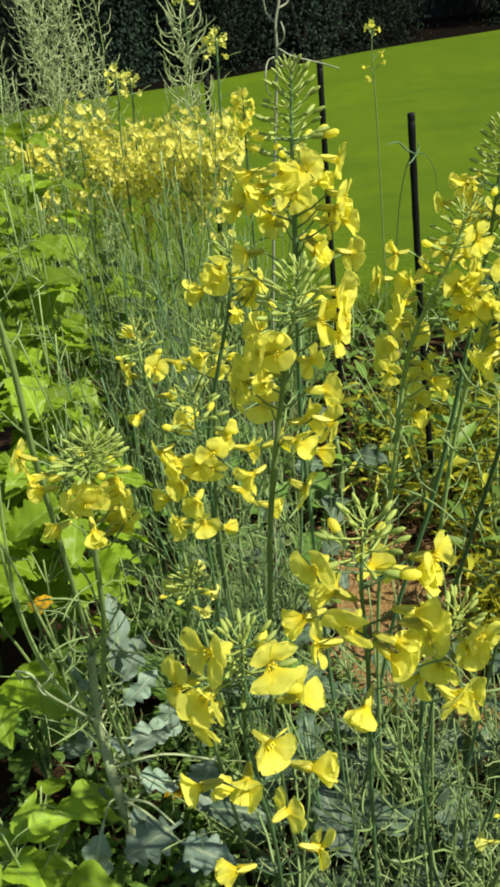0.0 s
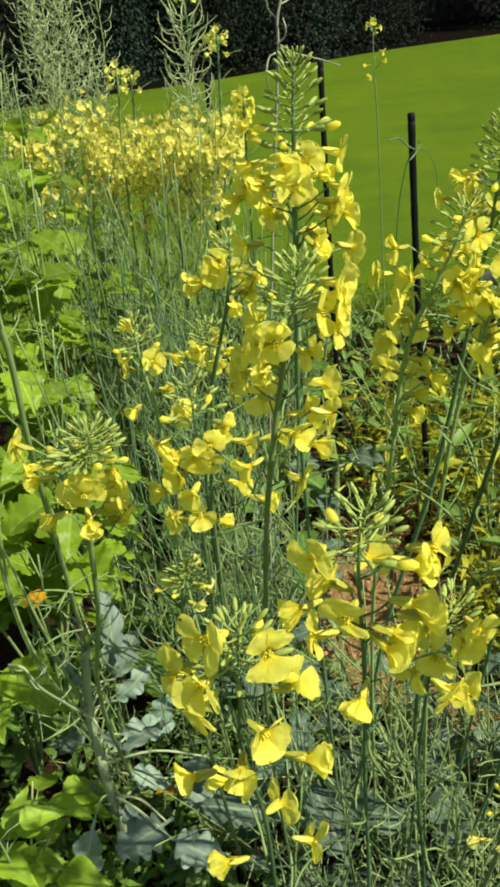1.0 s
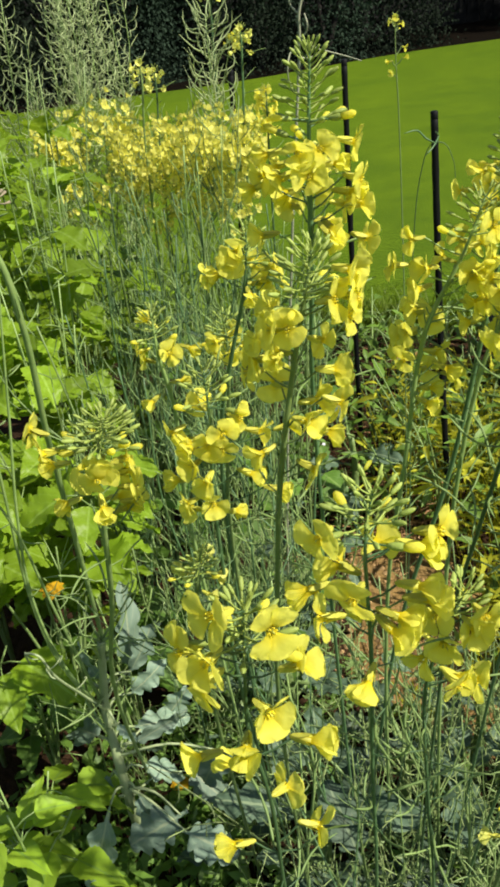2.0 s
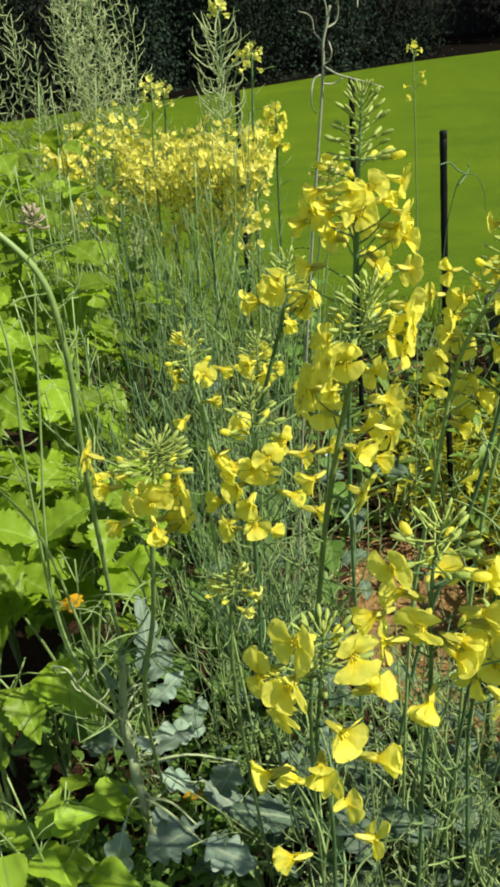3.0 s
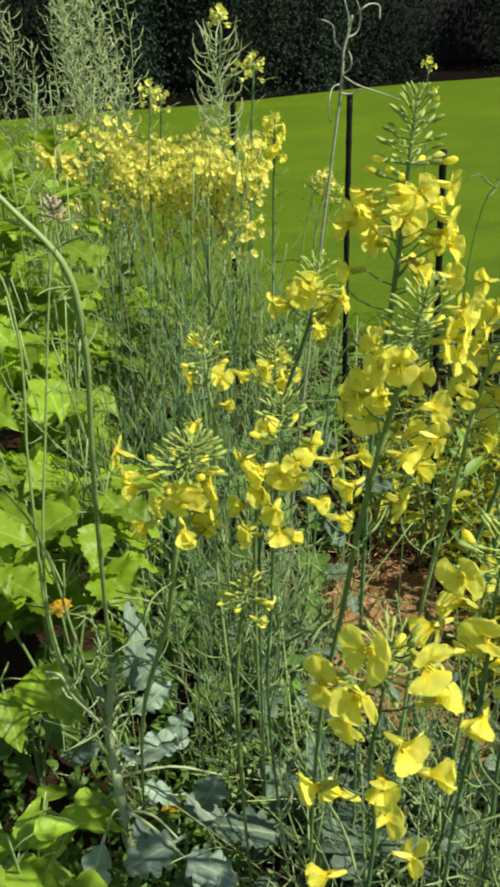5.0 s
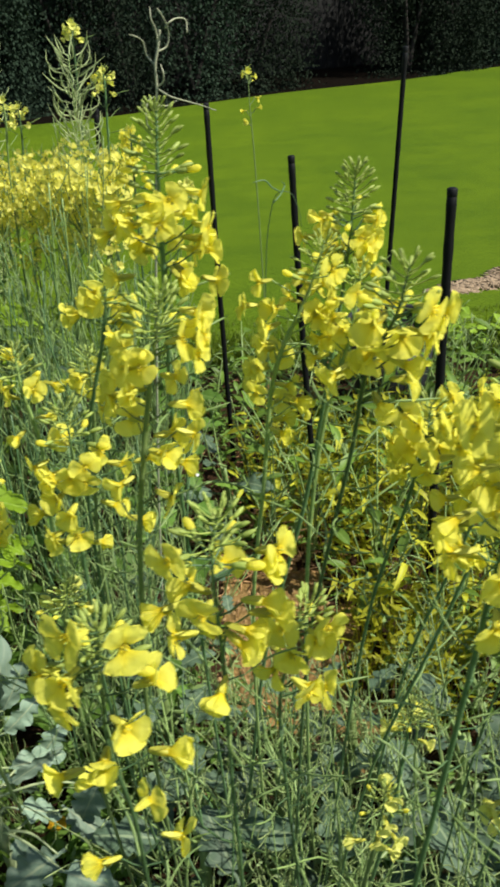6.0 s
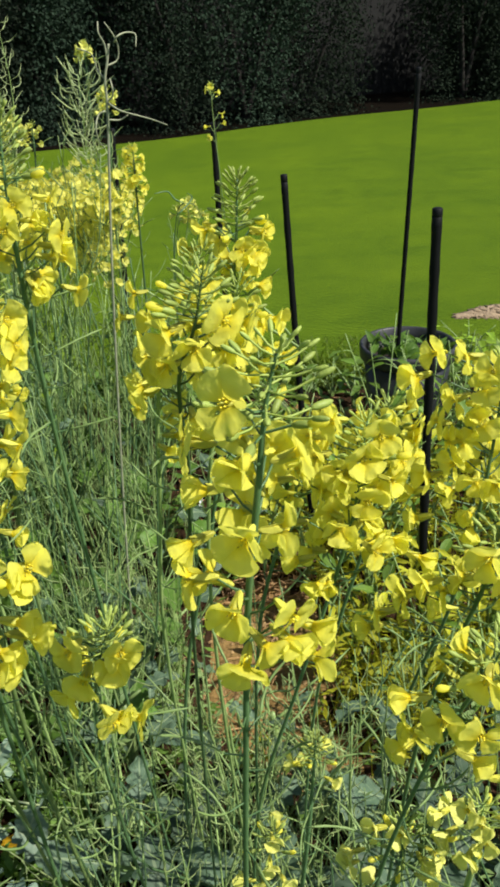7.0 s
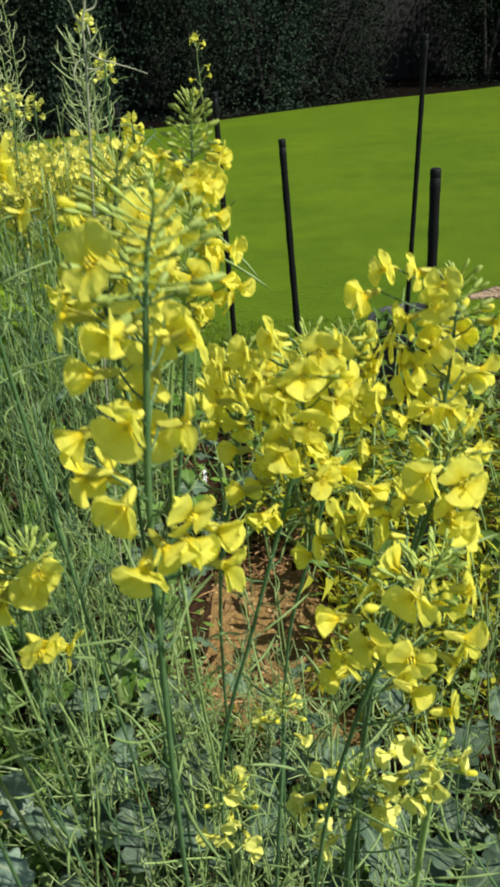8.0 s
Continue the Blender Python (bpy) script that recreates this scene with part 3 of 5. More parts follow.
def lawn_spot(lo, hi):
    def f():
        while True:
            y = lo + (hi - lo) * rng.random() ** 1.4
            x = U(-1.5 - y * 0.1, 1.2 + y * 0.33)
            if y > lawn_edge(x) - 0.06:
                return x, y
    return f


def litter(name, label, count, place, mat, size, flat=0.35):
    """Straw bits, dead leaves or clods scattered on the soil, as one mesh."""
    g = Geo()
    for _ in range(count):
        x, y = place()
        p = Vector((x, y, soil_height(x, y) + U(0, 0.012)))
        a = U(0, 6.28)
        d = Vector((math.cos(a), math.sin(a), U(-flat, flat)))
        n = size * U(0.4, 1.6)
        g.tube([p, p + d * n * 0.5 + Vector((0, 0, U(0, 0.25) * n)), p + d * n], [n * 0.02, n * U(0.018, 0.04), n * 0.012], 4)
    tagged(new(name, g.mesh(name, mat)), label, "plant litter", kind="stuff")


def clods(count, place):
    g = Geo()
    for _ in range(count):
        x, y = place()
        r = U(0.002, 0.010) * U(0.6, 1.2)
        p = Vector((x, y, soil_height(x, y) + r * 0.3))
        i = len(g.v)
        for k in range(6):
            a = k * math.pi / 3
            g.v.append(p + Vector((math.cos(a) * r * U(0.7, 1.2), math.sin(a) * r * U(0.7, 1.2), U(-0.4, 0.1) * r)))
        g.v.append(p + Vector((U(-0.3, 0.3) * r, U(-0.3, 0.3) * r, r * U(0.5, 0.9))))
        for k in range(6):
            g.face((i + k, i + (k + 1) % 6, i + 6))
    tagged(new("soil_clods", g.mesh("soil_clods", CLOD, smooth=False)), "crumbly reddish brown soil clods on the bed", "soil clods", kind="stuff")


# things of wood, metal and plastic -------------------------------------------
def stake(top, foot, r, label):
    foot, top = Vector(foot), Vector(top)
    ob = thing("garden_stake", Matrix.Translation(foot), label, "stake", "black garden stakes")
    d = top - foot
    n = 36
    g = Geo()
    side = d.normalized().cross(Vector((0, 1, 0))).normalized()
    bow = U(-0.006, 0.006)
    pts = [d * (i / n) + side * bow * math.sin(math.pi * i / n) for i in range(-1, n + 1)]
    g.tube(pts, [r * (1.0 + (0.09 if i % 3 == 0 else 0.0)) for i in range(n + 2)], 10)
    part("rod", g.mesh("rod", STAKE), ob)
    c = Geo()
    e = d.normalized()
    c.tube([d - e * 0.012, d - e * 0.011, d + e * 0.003, d + e * 0.005], [r * 1.02, r * 1.07, r * 1.07, r * 0.85], 10)
    part("cap", c.mesh("cap", STAKE), ob)


def pot(x, y):
    ob = thing("plant_pot", Matrix.Translation((x, y, 0.02)), "large black plastic pot with young plants by the lawn", "plant pot")

    def lathe(profile, mat, name, parent, seg=40):
        g = Geo()
        for r, z in profile:
            for k in range(seg):
                a = 2 * math.pi * k / seg
                g.v.append(Vector((r * math.cos(a), r * math.sin(a), z)))
        for i in range(len(profile) - 1):
            for k in range(seg):
                j = (k + 1) % seg
                g.face((i * seg + k, i * seg + j, (i + 1) * seg + j, (i + 1) * seg + k))
        return part(name, g.mesh(name, mat), parent)
    body = lathe([(0.001, 0.0), (0.118, 0.0), (0.122, 0.004), (0.152, 0.31), (0.146, 0.31), (0.118, 0.02), (0.001, 0.02)], POT, "body", ob)
    lathe([(0.150, 0.312), (0.160, 0.309), (0.166, 0.314), (0.169, 0.352), (0.166, 0.360), (0.160, 0.362), (0.154, 0.357), (0.150, 0.312)], RIM, "rim", ob)
    g = Geo()

    def top(u, v):
        a, r = v * 2 * math.pi, u * 0.149
        return (r * math.cos(a), r * math.sin(a), 0.300 + 0.012 * noise.noise(Vector((r * 30 * math.cos(a), r * 30 * math.sin(a), 0))))
    g.sheet(top, 8, 32)
    part("soil", g.mesh("soil", POTSOIL), ob)
    for k in range(64):
        a, r = U(0, 6.28), U(0.02, 0.14)
        p = Vector((r * math.cos(a), r * math.sin(a), 0.305))
        d = Vector((U(-0.7, 0.7), U(-0.7, 0.7), U(0.3, 1.0)))
        part("leaf", rng.choice(SMALL_LEAVES), ob, along(p + Vector((0, 0, U(0, 0.04))), d, (U(-1, 1), U(-1, 1), 1), U(0.6, 1.1)))


def plant_tag(x, y):
    ob = thing("plant_tag", pose(x, y, 0.0, -18, 12, 24), "small white plastic plant tag pushed into the soil", "plant tag")
    g = Geo()
    out = [(-0.005, -0.04), (0.0, -0.07), (0.005, -0.04), (0.006, 0.055), (0.004, 0.060), (-0.004, 0.060), (-0.006, 0.055)]
    for yy in (-0.0008, 0.0008):
        for a, b in out:
            g.v.append(Vector((a, yy, b)))
    n = len(out)
    g.face(tuple(range(n))); g.face(tuple(reversed(range(n, 2 * n))))
    for k in range(n):
        j = (k + 1) % n
        g.face((j, k, n + k, n + j))
    part("blade", g.mesh("blade", TAG, smooth=False), ob)


def mulch_path(start, end, width):
    """A wood-chip path that narrows to a point at the bed's corner and goes on over the lawn."""
    a, b = Vector((*start, 0)), Vector((*end, 0))
    ob = thing("mulch_path", Matrix.Translation((a.x, a.y, 0.02)), "pale brown wood-chip path crossing the lawn beside the bed", "path", kind="structure")
    d = b - a
    side = Vector((d.y, -d.x, 0)).normalized()

    def top(u, v):
        w = width * min(1.0, 0.02 + u * 5.0)
        p = d * u + side * w * v + side * 0.05 * noise.noise(Vector((u * 30, v, 4)))
        edge = min(1, 6 * min(v, 1 - v))
        return (p.x, p.y, 0.008 + 0.010 * edge * min(1, u * 9) + 0.008 * noise.noise(Vector((u * 60, v * 8, 2))) * edge - 0.014 * (1 - edge))
    g = Geo()
    g.sheet(top, 70, 10)
    part("bed", g.mesh("bed", MULCH), ob)
    s = Geo()
    for _ in range(2600):
        u, v = rng.random() ** 2.2, U(0.04, 0.96)
        p = Vector(top(u, v)) + Vector((0, 0, 0.006))
        c, n = U(0, 6.28), U(0.025, 0.075)
        e = Vector((math.cos(c), math.sin(c), U(-0.12, 0.2)))
        s.tube([p - e * n * 0.5, p + Vector((0, 0, 0.006)), p + e * n * 0.5], [0.003, 0.005, 0.003], 4)
    part("wood_chips", s.mesh("wood_chips", MULCH), ob, kind="stuff")


# leaves --------------------------------------------------------------------
def pointed(u):
    return max(0.015, math.sin(math.pi * u ** 0.55) ** 0.9 * (1 - 0.55 * u))


def leaf_mesh(k, mat, length, width, outline, nu=9, nv=4, **kw):
    g = Geo()
    g.sheet(blade_fn(length, width, outline, seed=k * 1.3, **kw), nu, nv)
    return g.mesh("leaf", mat)


BROAD = [leaf_mesh(k, LEAF, 0.118, 0.094 + 0.006 * (k % 3), ovate, 40, 8, droop=0.10 + 0.12 * (k % 3), fold=0.24, wave=0.006, lobes=10, twist=0.35 * (k % 3 - 1), notch=0.17, quilt=0.0022) for k in range(7)]
FRESH_LEAVES = [leaf_mesh(k, FRESH, 0.115, 0.066 + 0.006 * k, pointed, 24, 6, droop=0.10 + 0.08 * k, fold=0.3, wave=0.003, lobes=11, notch=0.13, twist=0.2 * (k - 1)) for k in range(3)]
BROAD_DARK = [leaf_mesh(k, LEAF_DARK, 0.12, 0.095, ovate, 10, 6, droop=0.2, fold=0.2, wave=0.004, lobes=6) for k in range(3)]
SMALL_LEAVES = [leaf_mesh(k, LEAF_DARK, 0.07, 0.030, lance, 6, 2, droop=0.3, fold=0.3, wave=0.002) for k in range(3)]
LIME_LEAVES = [leaf_mesh(k, LIME, 0.095, 0.015 + 0.004 * k, lance, 8, 4, droop=0.35 + 0.15 * k, fold=0.45, wave=0.004, twist=0.9 * (k % 3 - 1)) for k in range(4)]
GREEN_LEAVES = [leaf_mesh(k, EDGE_LEAF, 0.10, 0.036, lance, 7, 4, droop=0.3, fold=0.3, wave=0.003) for k in range(3)]
KALE_LEAVES = [leaf_mesh(k, KALE, 0.21, 0.115 + 0.01 * (k % 2), spoon, 40, 8, droop=0.18 + 0.16 * (k % 3), fold=0.12, wave=0.011, lobes=4 + k % 2, notch=0.42, twist=0.25 * (k - 2)) for k in range(5)]
SHADED_KALE_LEAVES = [leaf_mesh(k + 5, KALE_SHADED, 0.21, 0.115 + 0.01 * (k % 2), spoon, 40, 8, droop=0.18 + 0.16 * (k % 3), fold=0.12, wave=0.011, lobes=4 + k % 2, notch=0.42, twist=0.25 * (k - 2)) for k in range(5)]


def leafy_plant(x, y, h, n, leaves, label, spread=0.16, size=1.0, stem=STEM, name="leafy_plant", category="leafy plant", low=0.15, group="", pitch=(-0.45, 0.25)):
    """Upright branching stems with stalked leaves."""
    z = soil_height(x, y) - 0.01
    ob = thing(name, Matrix.Translation((x, y, z)), label, category, group)
    g = Geo()
    shoots = []
    for k in range(5):
        a = k * 1.256 + U(-0.4, 0.4)
        e = Vector((math.cos(a) * spread * U(0.4, 1.1), math.sin(a) * spread * U(0.4, 1.1), h * U(0.7, 1.0)))
        line = smooth_line([(0, 0, 0), (e.x * 0.25, e.y * 0.25, h * 0.4), e], 10)
        g.tube(line, [0.005 - 0.0035 * i / 10 for i in range(11)], 5)
        shoots.append(line)
    for k in range(n):
        line = shoots[k % 5]
        s = low + (1 - low) * math.sqrt((k + 1) / n) * U(0.85, 1.0)
        root = line[min(10, int(s * 10))]
        a = k * 2.4 + U(-0.3, 0.3)
        d = Vector((math.cos(a), math.sin(a), U(0.1, 0.7))).normalized()
        q = root + d * U(0.03, 0.09) * size
        g.tube([root, root.lerp(q, 0.5) + Vector((0, 0, 0.004)), q], [0.0018, 0.0014, 0.0012], 4)
        part("leaf", rng.choice(leaves), ob, along(q, Vector((d.x, d.y, U(*pitch))), (U(-0.35, 0.35), U(-0.35, 0.35), 1), size * U(0.6, 1.15)))
    part("stem", g.mesh("stem", stem), ob)
    return ob


def pods_on(g, line, r, start, step, length, fat, spread=0.5, mat=0, rise=1.0, bend=0.11):
    """Slender pods on short stalks along a line of points."""
    total = sum((b - a).length for a, b in zip(line, line[1:]))
    s, k = start * total, r.randint(0, 9)
    while s < total:
        run = s
        for a, b in zip(line, line[1:]):
            seg = (b - a).length
            if run <= seg:
                root, up = a + (b - a) * (run / seg), (b - a).normalized()
                break
            run -= seg
        az = k * 2.4 + r.uniform(-0.5, 0.5)
        side = Vector((math.cos(az), math.sin(az), 0))
        d = (side + up * r.uniform(0.2, 0.9) * rise).normalized()
        q = root + d * length * 0.28
        e = q + (d + Vector((0, 0, spread * r.uniform(0.2, 1.6)))).normalized() * length * r.uniform(0.6, 1.15)
        mid = q.lerp(e, 0.5) + Vector((r.uniform(-1, 1), r.uniform(-1, 1), -0.6)) * length * bend * 1.7
        g.tube([root, q], fat * 0.5, 3, mat, False)
        bow = [q * (1 - t) ** 2 + mid * 2 * t * (1 - t) + e * t * t for t in (0, 0.25, 0.5, 0.75, 1)]
        g.tube(bow, [fat * 0.75, fat, fat, fat * 0.9, fat * 0.25], 4, mat, False)
        s += step * r.uniform(0.6, 1.4)
        k += 1


def kale_crown(x, y, n, size, h=0.16, turns=(), shoots=2):
    """The leafy foot of a kale plant: a thick stalk and lobed grey-green leaves."""
    z = soil_height(x, y) - 0.01
    ob = thing("kale_plant", Matrix.Translation((x, y, z)), "grey-green lobed kale leaves in painted shade round a thick pale stalk", "kale plant", "kale plants")
    g = Geo()
    g.tube(smooth_line([(0, 0, 0), (0.01, 0.0, h), (0.004, 0.006, h * 1.7)], 8), [0.015 - 0.0012 * i for i in range(9)], 8)
    for k in range(n):
        a = radians(turns[k]) if k < len(turns) else k * 2.4 + U(-0.3, 0.3)
        s = k / n
        root = Vector((0.008, 0, h * (0.35 + 1.6 * s)))
        d = Vector((math.cos(a), math.sin(a), 0.1 + 0.75 * s)).normalized()
        q = root + d * U(0.03, 0.075)
        g.tube([root, q], [0.0045, 0.003], 5)
        part("leaf", rng.choice(SHADED_KALE_LEAVES), ob, along(q, d, (U(-0.3, 0.3), U(-0.3, 0.3), 1), size * U(0.55, 1.1) * (1.1 - 0.5 * s)))
    part("stalk", g.mesh("stalk", STEM), ob)
    for k in range(shoots):
        s, p = Geo(), Geo()
        a = k * 2.4 + 1.9
        e = Vector((math.cos(a) * U(0.06, 0.2), math.sin(a) * U(0.06, 0.2), h * 1.5 + U(0.12, 0.36)))
        line = smooth_line([(0.006, 0.004, h * U(1.1, 1.6)), (e.x * 0.45, e.y * 0.45, h * 1.6 + 0.05), e], 9)
        s.tube(line, [0.0036 - 0.00028 * i for i in range(10)], 5)
        shoot = part("side_shoot", s.mesh("side_shoot", STEM), ob)
        pods_on(p, line, rng, 0.3, 0.022, 0.030, 0.0009)
        part("seed_pod_mass", p.mesh("seed_pod_mass", POD), shoot, kind="stuff")
    return ob


# stems gone to seed, and flowers farther back ------------------------------------
def branching(r, h, lean, shoots, curl=0.1, high=False, wide=1.0):
    """A main line and side shoots, as lists of points."""
    top = Vector((lean * math.cos(r.uniform(0, 6.28)), lean * math.sin(r.uniform(0, 6.28)), h))
    wob = lambda: Vector((r.uniform(-1, 1), r.uniform(-1, 1), 0)) * curl * 0.3
    main = smooth_line([(0, 0, 0), top * 0.35 + wob(), top * 0.7 + wob(), top], 14)
    lines = [main]
    for k in range(shoots):
        i = r.randint(11, 13) if high else r.randint(3, 9)
        a = k * 2.4 + r.uniform(-0.5, 0.5)
        root = main[i]
        ln = h * (r.uniform(0.07, 0.19) if high else r.uniform(0.25, 0.5))
        d = Vector((math.cos(a), math.sin(a), 0))
        e = root + d * ln * r.uniform(0.15, 0.45) * wide + Vector((0, 0, ln))
        lines.append(smooth_line([root, root.lerp(e, 0.45) + d * ln * 0.12, e], 8))
    return lines


def seed_stem(k, name, label, category, group, h=1.0, lean=0.08, shoots=3, step=0.022, length=0.055, fat=0.0013, radius=0.0032, start=0.35, stem=STEM, pod=POD, curl=0.1, flowers=0, leaves=0, wide=1.0, bend=0.11, rise=None, spread=None):
    r = random.Random(k * 17 + 5)
    ob = thing(name, Matrix.Identity(4), label, category, group)
    lines = branching(r, h, lean, shoots, curl, flowers > 0, wide)
    p = Geo()
    for i, ln in enumerate(lines):
        n = len(ln)
        r0 = radius if i == 0 else radius * 0.55
        b = Geo()
        b.tube(ln, [r0 * (1 - 0.65 * j / n) for j in range(n)], 5)
        part("stem" if i == 0 else "branch", b.mesh("stem", stem), ob)
        pods_on(p, ln, r, start if i == 0 else 0.15, step, length, fat, spread or (1.1 if length > 0.045 else 0.5), 0, rise or (r.uniform(0.9, 1.9) if length > 0.045 else 1.0), bend)
    part("seed_pod_mass", p.mesh("seed_pod_mass", pod), ob, label="slender upright seed pods", kind="stuff")
    if flowers:
        f = Geo()
        for ln in lines:
            tip, up = ln[-1], (ln[-1] - ln[-2]).normalized()
            for j in range(flowers):
                a = j * 2.4
                c = tip - up * 0.075 * (j / flowers) ** 0.8 * r.uniform(0.7, 1.5) + Vector((math.cos(a), math.sin(a), r.uniform(-0.2, 0.5))) * r.uniform(0.008, 0.026)
                out = Vector((math.cos(a), math.sin(a), r.uniform(-0.1, 0.9)))
                m = facing(c, out, r.uniform(0, 6))
                for q in range(4):
                    t = m @ Matrix.Rotation(q * math.pi / 2, 4, "Z") @ Matrix.Rotation(-r.uniform(0.15, 1.1), 4, "Y")
                    b = len(f.v)
                    for x, y, z in ((0.001, 0, 0), (0.0095, -0.0072, 0.001), (0.0150, -0.005, 0.0), (0.0150, 0.005, 0.0), (0.0095, 0.0072, 0.001)):
                        f.v.append(t @ Vector((x, y, z)))
                    f.face((b, b + 1, b + 2, b + 3, b + 4))
        part("blossom_mass", f.mesh("blossom_mass", PETAL_FAR), ob, label="clusters of small yellow flowers", kind="stuff")
    for j in range(leaves):
        root = lines[0][r.randint(2, 9)]
        a = r.uniform(0, 6.28)
        part("leaf", rng.choice(SHADED_KALE_LEAVES), ob, along(root, (math.cos(a), math.sin(a), r.uniform(-0.2, 0.5)), (0, 0, 1), r.uniform(0.2, 0.42)))
    return ob


def scatter(protos, spots):
    """Copies of the prototypes on the spots (x, y, scale); the first ones are the prototypes themselves."""
    for i, (x, y, s) in enumerate(spots):
        m = pose(x, y, soil_height(x, y) - 0.01, U(-5, 5), U(-5, 5), U(0, 360)) @ Matrix.Scale(s, 4)
        if i < len(protos):
            protos[i].matrix_basis = m
        else:
            copy_thing(protos[i % len(protos)], m)


# hedge and fence ---------------------------------------------------------------
def shrub(x, y, rx, ry, h, count, mat):
    ob = thing("hedge_shrub", Matrix.Translation((x, y, 0)), "dense evergreen shrub behind the lawn, shade painted into its leaves", "shrub", "dark hedge shrubs")
    for k in range(3):
        g = Geo()
        a = k * 2.1
        e = Vector((math.cos(a) * rx * U(0.3, 0.9), math.sin(a) * ry * U(0.3, 0.9), h * U(0.5, 0.95)))
        g.tube(smooth_line([(0, 0, 0), (e.x * 0.3, e.y * 0.3, h * 0.3), e], 6), [0.05 - 0.006 * i for i in range(7)], 6)
        part("branch", g.mesh("branch", SHADED_BARK), ob)
    f = Geo()
    clumps = [Vector((U(-1, 1) * rx, U(-1, 1) * ry, U(0.05, 1) * h)) for _ in range(40)]
    for k in range(count):
        c = rng.choice(clumps)
        p = c + Vector((rng.gauss(0, 0.16) * rx * 1.2, rng.gauss(0, 0.16), rng.gauss(0, 0.13) * h))
        p.z = max(0.04, p.z)
        p.y = max(p.y, 0.55 * p.x - 0.62 + 0.10 * math.sin(p.x * 5 + x))
        a, n = U(0, 6.28), U(0.025, 0.060) if count > 5000 else U(0.06, 0.14)
        d = Vector((math.cos(a), math.sin(a), U(-2.2, 0.2))).normalized() * n
        s = d.cross(Vector((U(-1, 1), U(-1, 1), U(-0.3, 1)))).normalized() * n * 0.30
        b = len(f.v)
        f.v += [p, p + d * 0.5 + s, p + d, p + d * 0.5 - s]
        f.face((b, b + 1, b + 2, b + 3))
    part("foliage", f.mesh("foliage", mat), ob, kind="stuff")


def board_fence(x0, x1, off, h):
    ob = thing("board_fence", Matrix.Translation((x0, hedge_edge(x0) + off, 0)), "tall board fence behind the shrubs, shade painted into its boards", "fence", kind="structure")
    d = Vector((x1 - x0, hedge_edge(x1) - hedge_edge(x0), 0))
    total = d.length
    d.normalize()
    nrm = Vector((-d.y, d.x, 0))
    g = Geo()
    w, t = 0.235, 0.02
    for sx in (0, w):
        for sy in (0, t):
            for sz in (0, h):
                g.v.append(d * sx + nrm * sy + Vector((0, 0, sz)))
    for q in ((0, 1, 3, 2), (4, 6, 7, 5), (0, 4, 5, 1), (2, 3, 7, 6), (1, 5, 7, 3), (0, 2, 6, 4)):
        g.face(q)
    me = g.mesh("board", SHADED_FENCE, smooth=False)
    for k in range(int(total / 0.24)):
        part("board", me, ob, Matrix.Translation(d * k * 0.24 + nrm * U(-0.004, 0.004)))
    for z in (0.4, h - 0.4):
        r = Geo()
        r.tube([nrm * 0.06 + Vector((0, 0, z)), d * total + nrm * 0.06 + Vector((0, 0, z))], 0.035, 4)
        part("rail", r.mesh("rail", SHADED_FENCE, smooth=False), ob)


# the place ------------------------------------------------------------------------
build_ground()
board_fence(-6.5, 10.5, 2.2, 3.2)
for k in range(26):
    x = -8.0 + k * 0.80
    if k in (12, 13):
        continue        # a gap through which the fence shows, its boards blackened for shade
    shrub(x, hedge_edge(x) + U(0.6, 1.2), U(0.6, 0.9), U(0.4, 0.7), U(1.8, 3.4), 18000 if -4.5 < x < 6.5 else 2500, SHADED_HEDGE_MID if k % 3 == 1 or -2.6 < x < -1.0 else SHADED_HEDGE)

blades("lawn_grass", "short mown lawn grass blades", 9000, lawn_spot(3.15, 3.75), 0.030, BLADE, 0.0022)
blades("edge_grass", "longer grass along the lawn edge", 5200, lambda: (lambda x: (x, lawn_edge(x) + U(-0.12, 0.12)))(U(-2.0, 2.4)), 0.10, BLADE)
litter("straw_litter", "dry straw and stalk bits on the soil", 500, lambda: (U(-0.1, 0.9), U(1.1, 3.2)), LITTER, 0.06)
litter("dry_stalks", "matted dry brown stalks at the head of the bare soil", 420, lambda: (U(0.06, 0.34), U(1.84, 2.18)), LITTER, 0.07, 0.9)
clods(420, lambda: (lambda a, q: (0.23 + 0.19 * q * math.cos(a), 1.62 + 0.36 * q * math.sin(a)))(U(0, 6.28), math.sqrt(rng.random())))

stake((0.300, 1.978, 1.105), (0.372, 1.985, 0.0), 0.0080, "thin black ribbed garden stake leaning slightly in the bed")
stake((0.592, 1.674, 1.085), (0.616, 1.680, 0.0), 0.0100, "thick black garden stake standing before the plant pot")
stake((0.115, 2.500, 1.158), (0.138, 2.505, 0.0), 0.0082, "thin black ribbed garden stake at the lawn edge")
stake((0.825, 1.900, 1.250), (0.935, 1.910, 0.0), 0.0075, "tall thin black garden stake in the bed")
stake((-0.238, 2.900, 1.105), (-0.262, 2.905, 0.0), 0.0085, "thin black ribbed garden stake among the seed stems")
stake((0.715, 2.700, 1.262), (0.690, 2.740, 0.25), 0.0075, "tall thin black garden stake standing in the plant pot")
pot(0.735, 2.78)
plant_tag(0.012, 2.33)
mulch_path((1.17, 4.00), (7.0, 8.06), 1.10)

